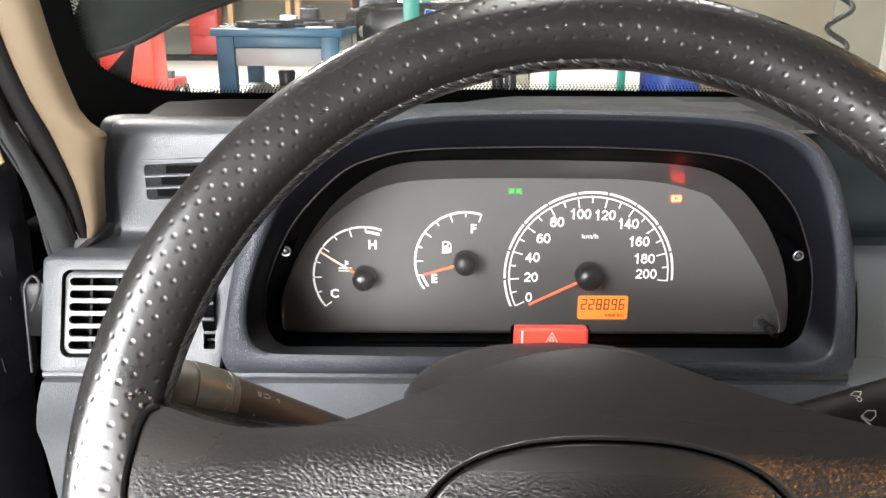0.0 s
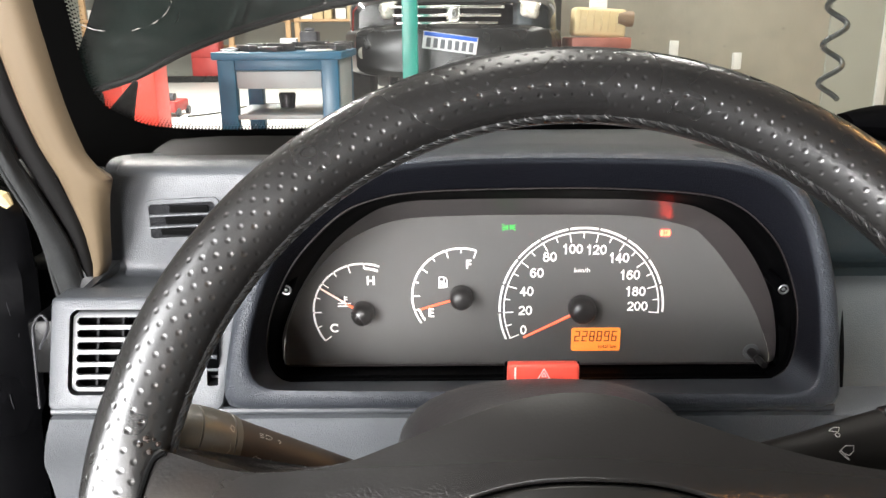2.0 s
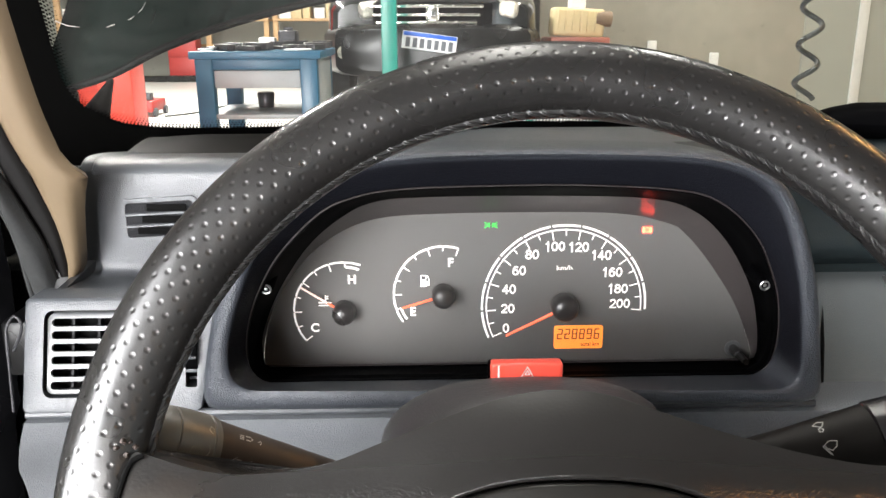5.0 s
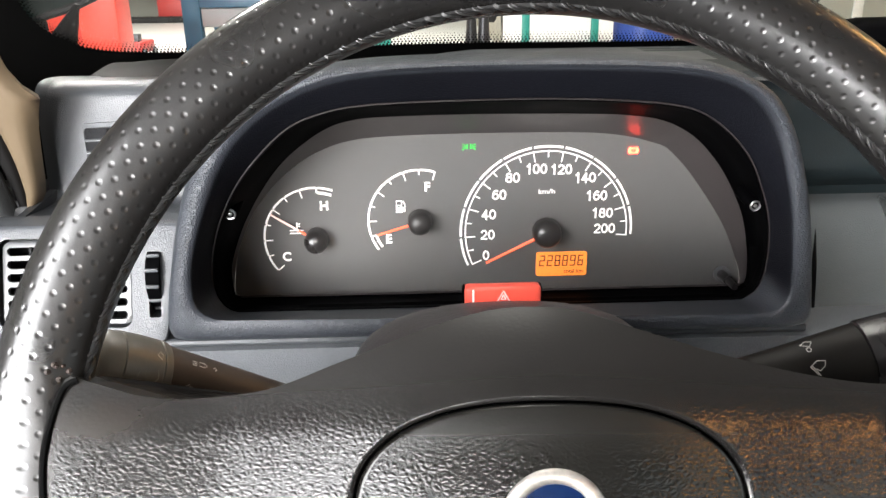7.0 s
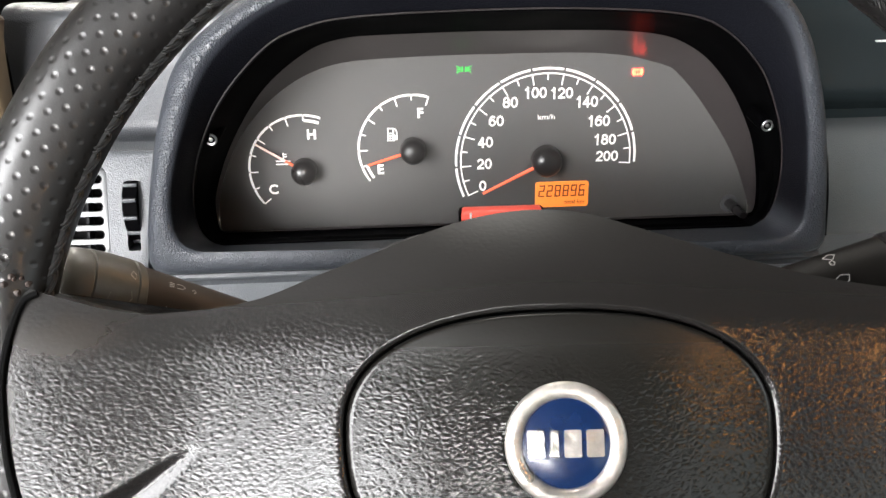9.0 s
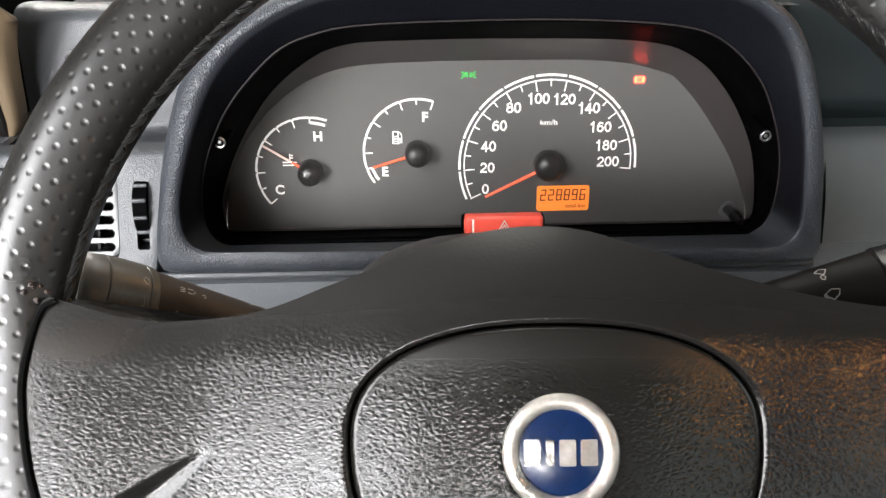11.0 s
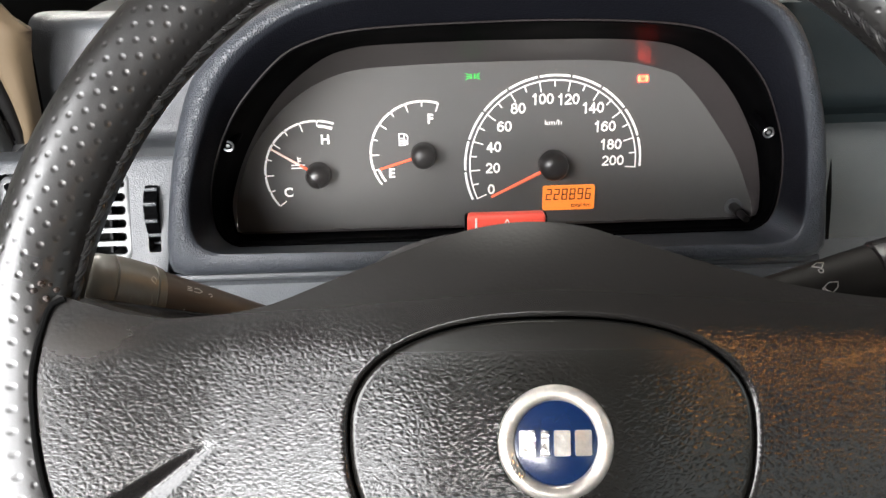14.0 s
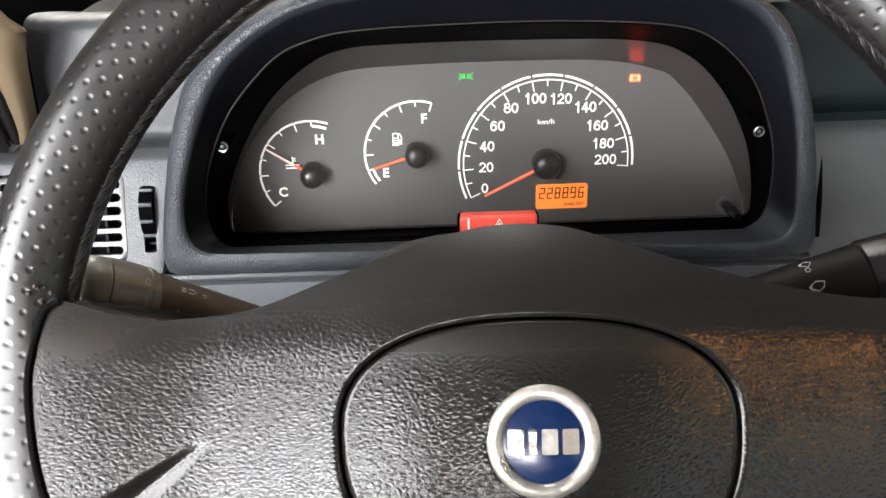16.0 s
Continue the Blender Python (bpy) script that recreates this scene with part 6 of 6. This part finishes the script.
wf2 = lambda u, v: Vector((0.1885 + 0.62 * u, 0.3225 + 0.4 * v, 0.9745 + v * 0.4))
strokes(bm, [[(-0.004, 0.0), (0.0, 0.003), (0.005, 0.003), (0.003, -0.001), (-0.004, 0.0)], [(0.0, -0.003), (0.002, -0.0015), (0.004, -0.003), (0.003, -0.005), (0.001, -0.005), (0.0, -0.003)]], 0.0006, wf2)
part("washer_symbol", bm, M["print"], e, sharp=180)

# pale console edge under the wiper stalk
e = thing("centre_console", (0.34, 0.45, 0.6), "pale grey centre console with a dark button", "console")
part("console_front", bx((0.268, 0.425, 0.62), (0.46, 0.52, 0.896), 0.006), M["palegrey"], e)
part("button", bx((0.283, 0.4225, 0.872), (0.2915, 0.43, 0.8895), 0.0015), M["bezel"], e)
part("button_column", bx((0.2795, 0.4235, 0.63), (0.2955, 0.4262, 0.8935), 0.001), M["palegrey"], e)

# ---- steering wheel ----
WC, WL, WR = Vector((0.0640, 0.2591, 0.9676)), radians(28.7), radians(-1.3)
U0, V0_, N0 = Vector((1, 0, 0)), Vector((0, math.sin(WL), math.cos(WL))), Vector((0, -math.cos(WL), math.sin(WL)))
WU, WV = math.cos(WR) * U0 + math.sin(WR) * V0_, -math.sin(WR) * U0 + math.cos(WR) * V0_


def wl(u, v, n):
    return WC + u * WU + v * WV + n * N0


sw_ = thing("steering_wheel", tuple(WC), "black leather steering wheel with grained airbag pad", "steering wheel")
RM, RS = 0.1898, 0.0168


def rim_section(a, t):
    """Offsets outward and towards the driver on the rim's section; it is broader and flatter in front where a spoke joins it."""
    rr = RS * (1 + 0.03 * math.cos(2 * t))
    c, s = math.cos(t), math.sin(t)
    v = RM * math.sin(a)
    w = min(1.0, max(0.0, (0.040 - v) / 0.045)) * min(1.0, max(0.0, (v + 0.115) / 0.045))
    w = w * w * (3 - 2 * w)
    if s > 0 and w > 0:
        e = 1 - 0.32 * w
        c, s = math.copysign(abs(c) ** e, c), s ** e
        k = 1 - 0.10 * w
        c, s = c * (1 if c < 0 else k), s * (1 - 0.12 * w)
    return rr * c, rr * s


bm = bmesh.new()
uvl = bm.loops.layers.uv.new("girth")
NL, NG = 300, 36
grid = []
for i in range(NL):
    a = 2 * math.pi * i / NL
    row = []
    for k in range(NG):
        t = 2 * math.pi * k / NG
        ro, rn = rim_section(a, t)
        row.append(bm.verts.new(wl((RM + ro) * math.cos(a), (RM + ro) * math.sin(a), rn)))
    grid.append(row)
for i in range(NL):
    for k in range(NG):
        f = bm.faces.new((grid[i][k], grid[(i + 1) % NL][k], grid[(i + 1) % NL][(k + 1) % NG], grid[i][(k + 1) % NG]))
        for lo, (di, dk) in zip(f.loops, ((0, 0), (1, 0), (1, 1), (0, 1))):
            lo[uvl].uv = ((i + di) * 154 / NL, (k + dk) * 24 / NG)
rim = part("rim", bm, M["rim"], sw_, "perforated black leather rim")
# the laced seam on the inner side of the rim
ST = radians(180 - 13)


def rim_at(a, t, d=0.0):
    ro, rn = rim_section(a, t)
    r = RM + ro + d * math.cos(t)
    return wl(r * math.cos(a), r * math.sin(a), rn + d * math.sin(t))


bm = bmesh.new()
loft(bm, [[rim_at(2 * math.pi * i / 300, ST + s, d) for i in range(300)] for s, d in ((-0.08, -0.0002), (-0.035, 0.0007), (0.0, -0.0002), (0.035, 0.0007), (0.08, -0.0002))], True)
part("seam_ridge", bm, M["seam"], rim)
bm = bmesh.new()
rnd = random.Random(8)
for i in range(154):
    a0 = 2 * math.pi * i / 154
    w, j = rnd.uniform(-0.02, 0.02), rnd.uniform(-0.003, 0.003)
    for q in ([(0.0, 0.105, 0.0), (0.010, 0.085, 0.0010), (0.030, 0.015, 0.0015), (0.048, -0.055, 0.0010), (0.053, -0.07, 0.0)],
              [(0.006, 0.04, 0.0), (0.014, 0.025, 0.0010), (0.028, -0.035, 0.0013), (0.040, -0.085, 0.0009), (0.045, -0.10, 0.0)]):
        k = rnd.uniform(0.88, 1.1)
        tube(bm, [rim_at(a0 + j + da * k, ST + s + w, h) for da, s, h in q], [0.0003, 0.00062, 0.00058, 0.0005, 0.0003], 6)
part("stitching", bm, M["thread"], rim, "dark slanted lacing thread", kind="stuff")

# pad with its two spokes; the seam of the airbag cover is its inner edge
PC = (-0.0025, -0.0195)


def oval(t, grow_=0.0):
    c, s = math.cos(t), math.sin(t)
    ry = 0.0372 if s > 0 else 0.056
    e_ = 2.35
    r = 1 / (abs(c / (0.0690 + grow_)) ** e_ + abs(s / (ry + grow_)) ** e_) ** (1 / e_)
    return PC[0] + r * c, PC[1] + r * s


top_line = [(-0.1745, 0.0262), (-0.168, 0.0252), (-0.158, 0.0225), (-0.148, 0.0205), (-0.133, 0.0190), (-0.104, 0.0222), (-0.080, 0.0310), (-0.0626, 0.0378), (-0.0465, 0.0440), (-0.030, 0.0492), (-0.0145, 0.0518), (0.0, 0.0518), (0.0125, 0.0498),
            (0.0235, 0.0462), (0.041, 0.0405), (0.062, 0.0342), (0.090, 0.0275), (0.118, 0.0235), (0.148, 0.0232), (0.166, 0.0255), (0.1745, 0.0262)]
SIDE = [(0.1772, 0.008), (0.1780, -0.0045), (0.1757, -0.0237), (0.1716, -0.0394), (0.166, -0.052)]
edge = spline(top_line + SIDE + [(0.15, -0.070), (0.11, -0.085), (0.06, -0.112), (0.0, -0.12), (-0.06, -0.112), (-0.11, -0.085), (-0.15, -0.070)] + [(-a, b) for a, b in SIDE[::-1]], 440, True)


def pad_h(u, v):
    """Height of the pad over the rim's plane."""
    base = 0.0215 - 0.0105 * math.tanh((u / 0.085) ** 2)
    top = 0.020 - 0.03 * abs(u)
    roll = max(0.0, v - top + 0.012)
    end = min(1.0, max(0.0, (abs(u) - 0.114) / 0.075))
    return base - 7.0 * roll * roll + 0.0056 * end * end * (3 - 2 * end)


NR = 56
bm = bmesh.new()
# walk the outline anticlockwise and give each point its own angle on the seam
edge = edge[::-1]
ANG = [math.atan2(p.y - PC[1], p.x - PC[0]) for p in edge]
k0 = min(range(len(edge)), key=lambda k: abs(ANG[k]))
edge = edge[k0:] + edge[:k0]
ANG = [math.atan2(p.y - PC[1], p.x - PC[0]) % (2 * math.pi) for p in edge]
ANG[0] = 0.0
for k in range(1, len(ANG)):
    ANG[k] = max(ANG[k], ANG[k - 1] + 1e-4) if ANG[k] > 0.3 or k < 30 else ANG[k - 1] + 1e-4
for _ in range(30):
    ANG = [ANG[0]] + [(ANG[k - 1] + ANG[k] * 2 + ANG[k + 1]) / 4 for k in range(1, len(ANG) - 1)] + [ANG[-1]]
NT = len(edge)
g0, g1 = Vector((-0.1195, -0.0245)), Vector((-0.150, -0.048))
ray_pts = [(p.x, p.y) for p in edge]
loops = [[wl(*oval(ANG[i], 0.0006), 0.006) for i in range(NT)]]
band = [0.0] * NT
for j in range(NR + 1):
    f = (j / NR) ** 1.6
    lp = []
    for i in range(NT):
        a, b = oval(ANG[i], 0.0007), ray_pts[i]
        u, v = a[0] + (b[0] - a[0]) * f, a[1] + (b[1] - a[1]) * f
        h = pad_h(u, v)
        d_in = math.hypot(u - a[0], v - a[1])
        d_out = math.hypot(u - b[0], v - b[1])
        h -= 0.0010 * max(0, 1 - d_in / 0.002) ** 2
        if abs(b[0]) < 0.168 and b[1] < 0.012:
            h -= 0.0015 * max(0, 1 - d_out / 0.004) ** 2.0
        q = Vector((u, v)) - g0
        L = (g1 - g0).length
        s = q.dot((g1 - g0) / L)
        if -0.004 < s:
            w = 0.0020 + 0.12 * max(0, s)
            off = q.dot(Vector((-(g1 - g0).y, (g1 - g0).x)) / L)
            h -= min(0.0035, 0.0004 + 0.085 * max(0, s)) * max(0, 1 - (off / w) ** 2) ** 1.6 if abs(off) < w and s > 0 else 0
        lp.append(wl(u, v, h))
        band.append(min(1.0, max(0.0, (v - 0.017 + 0.05 * abs(u)) / 0.018)))
    loops.append(lp)
loops.append([wl(b[0], b[1], -0.02) for b in ray_pts])
loops.append([wl(b[0] * 0.6, b[1] * 0.6, -0.05) for b in ray_pts])
loft(bm, loops, True, False, True)
ob = part("spoke_pad", bm, M["pad"], sw_, "grained dark spokes and pad", sharp=50)
at = ob.data.attributes.new("smooth_band", "FLOAT", "POINT")
at.data.foreach_set("value", band + [0.0] * (2 * NT))
bm = bmesh.new()
bm.faces.new([bm.verts.new(wl(*oval(2 * math.pi * i / 120, 0.0025), 0.0072)) for i in range(120)])
part("joint", bm, M["groove"], sw_)
bm = bmesh.new()
loops = []
for j in range(31):
    f = 1 - (j / 30) ** 1.7 * 0.985
    lp = []
    for i in range(160):
        a = oval(2 * math.pi * i / 160, -0.0004)
        u, v = PC[0] + (a[0] - PC[0]) * f, PC[1] + (a[1] - PC[1]) * f
        rim_in = max(0.0, 1 - (1 - f) / 0.025)
        h = pad_h(u, v) + 0.0006 - 0.0018 * rim_in ** 2
        q = math.hypot(u + 0.0023, v + 0.0235)
        h -= 0.0018 * max(0, 1 - (q / 0.0168) ** 6) if q < 0.0168 else 0
        lp.append(wl(u, v, h))
    loops.append(lp)
loops.insert(0, [wl(*oval(2 * math.pi * i / 160, -0.0004), 0.007) for i in range(160)])
loft(bm, loops, True, False, True)
cov = part("airbag_cover", bm, M["cover"], sw_, "grained black airbag cover", sharp=50)
at = cov.data.attributes.new("smooth_band", "FLOAT", "POINT")
at.data.foreach_set("value", [min(1.0, max(0.0, ((v.co - WC).dot(WV) + 0.002) / 0.011)) for v in cov.data.vertices])
# round badge: chrome ring, blue disc and plain pale bars
EC = (-0.0023, -0.0235)


def disc(bm, prof, seg=56):
    loft(bm, [[wl(EC[0] + r * math.cos(a), EC[1] + r * math.sin(a), h) for a in (2 * math.pi * k / seg for k in range(seg))] for r, h in prof], True, False, True)


EH = 0.0208
bm = bmesh.new()
loft(bm, [[wl(EC[0] + r * math.cos(a), EC[1] + r * math.sin(a), EH + h) for a in (2 * math.pi * k / 64 for k in range(64))] for r, h in ((0.0192, -0.003), (0.0192, 0.0012), (0.0185, 0.0021), (0.0165, 0.0025), (0.0146, 0.0021), (0.0138, 0.0012), (0.0137, -0.002))], True)
bad = part("badge", bm, M["ringmetal"], sw_, "worn chrome ring of the badge", sharp=60)
bm = bmesh.new()
disc(bm, ((0.0139, EH + 0.0008), (0.012, EH + 0.0012), (0.008, EH + 0.0016), (0.001, EH + 0.0019)))
part("badge_disc", bm, M["blue"], bad, "dark blue enamel disc")
for k, (x0, x1) in enumerate(((-0.0122, -0.0070), (-0.0052, -0.0026), (-0.0008, 0.0046), (0.0062, 0.0118))):
    bm = bmesh.new()
    lo_, hi_ = [], []
    for x, y in rounded(x0, x1, -0.0042, 0.0042, 0.0006, 3):
        h = EH + 0.0019 - 0.0055 * (x / 0.0139) ** 2 * 0.2
        lo_.append(wl(EC[0] + x, EC[1] + y, h - 0.001))
        hi_.append(wl(EC[0] + x, EC[1] + y, h + 0.0004))
    loft(bm, [lo_, hi_], True, False, True)
    part("badge_bar", bm, M["ringmetal"], bad, "plain pale bar")
# frayed leather where the spoke meets the rim
bm = bmesh.new()
rnd = random.Random(3)
for k in range(6):
    a = math.pi - 0.165 + rnd.uniform(-0.018, 0.018)
    c = rim_at(a, radians(180 - 48 + rnd.uniform(-22, 22)), 0.0002)
    r = rnd.uniform(0.0005, 0.0012)
    loops = []
    for f, h in ((1.0, 0.0), (0.8, 0.0008), (0.3, 0.0012)):
        loops.append([c + WU * (r * f * math.cos(t) * rnd.uniform(0.7, 1.3)) + WV * (r * f * math.sin(t)) + N0 * h for t in (2 * math.pi * q / 8 for q in range(8))])
    loft(bm, loops, True, False, True)
part("frayed_patch", bm, M["fray"], rim, "frayed brown leather")
# leather edge joint down each spoke
for sg in (-1, 1):
    bm = bmesh.new()
    tube(bm, spline([wl(sg * a, b, pad_h(a, b) + 0.0006) for a, b in [(0.170, 0.026), (0.1745, 0.0225)] + SIDE], 40), 0.0012, 8)
    part("leather_joint", bm, M["groove"], rim)

# ---- the cabin round the camera ----
cabin = thing("car_cabin", (0.5, -0.8, 0.3), "grey lined car cabin", "car interior")
part("headliner", bx((-0.40, -2.2, 1.60), (1.25, 0.30, 1.64), 0.015), M["liner"], cabin)
part("rear_wall", bx((-0.45, -2.3, 0.3), (1.35, -2.2, 1.0), 0.02), M["liner"], cabin)
part("cabin_floor", bx((-0.45, -2.2, 0.28), (1.35, 0.95, 0.32)), M["seatcloth"], cabin)
# unseen panels added to keep light off the passenger's side of the wheel
part("rear_light_block", bx((0.22, -2.3, 1.0), (1.35, -2.2, 1.61), 0.02), M["liner"], cabin)
part("side_panel", bx((1.20, -2.2, 0.32), (1.26, -0.95, 1.12), 0.02), M["liner"], cabin)
part("side_rail", bx((1.20, -2.2, 1.55), (1.26, -0.95, 1.61), 0.02), M["liner"], cabin)
part("passenger_door", bx((1.20, -0.75, 0.32), (1.28, 0.72, 0.98), 0.03, 3), M["liner"], cabin)
part("rear_pillar", bx((-0.44, -0.60, 0.32), (-0.39, -0.50, 1.61), 0.02), M["liner"], cabin)
part("rear_pillar", bx((1.15, -0.95, 0.32), (1.25, -0.70, 1.61), 0.02), M["liner"], cabin)
part("door_post", bx((-0.37, 0.63, 0.3), (-0.258, 0.70, 0.965), 0.01), M["doorblack"], cabin, "black painted front door post")
part("front_pillar", bx((0.98, 0.24, 0.95), (1.05, 0.32, 1.61), 0.02), M["liner"], cabin)
def blocking_seat(sx, back_y):
    """An unseen cloth bucket seat with a bolstered backrest and a headrest on two posts, placed to block light."""
    e = thing("blocking_seat", (sx, back_y + 0.25, 0.32), "unseen dark cloth front seat with a headrest, added to block light", "car seat")
    part("seat_cushion", bx((sx - 0.25, back_y + 0.04, 0.42), (sx + 0.25, back_y + 0.30, 0.58), 0.06, 4), M["seatcloth"], e)
    part("backrest", bx((sx - 0.30, back_y - 0.14, 0.55), (sx + 0.30, back_y, 1.09), 0.06, 4), M["seatcloth"], e)
    part("headrest", bx((sx - 0.12, back_y - 0.13, 1.13), (sx + 0.12, back_y - 0.03, 1.32), 0.04, 4), M["seatcloth"], e)
    for px in (-0.06, 0.06):
        bm = bmesh.new()
        tube(bm, [(sx + px, back_y - 0.08, 1.07), (sx + px, back_y - 0.08, 1.15)], 0.007, 10)
        part("headrest_post", bm, M["steel"], e)
    part("seat_base", bx((sx - 0.2, back_y + 0.0, 0.32), (sx + 0.2, back_y + 0.28, 0.42)), M["groove"], e)


blocking_seat(0.06, -0.36)
e = thing("dome_lamp", (1.00, -0.86, 1.60), "warm lit dome lamp on the roof lining", "lamp")
part("lamp_base", bx((0.90, -0.92, 1.585), (1.10, -0.80, 1.601), 0.004), M["palegrey"], e)
part("lens", bx((0.915, -0.905, 1.576), (1.085, -0.815, 1.586), 0.003), M["dome"], e, "glowing warm lens")
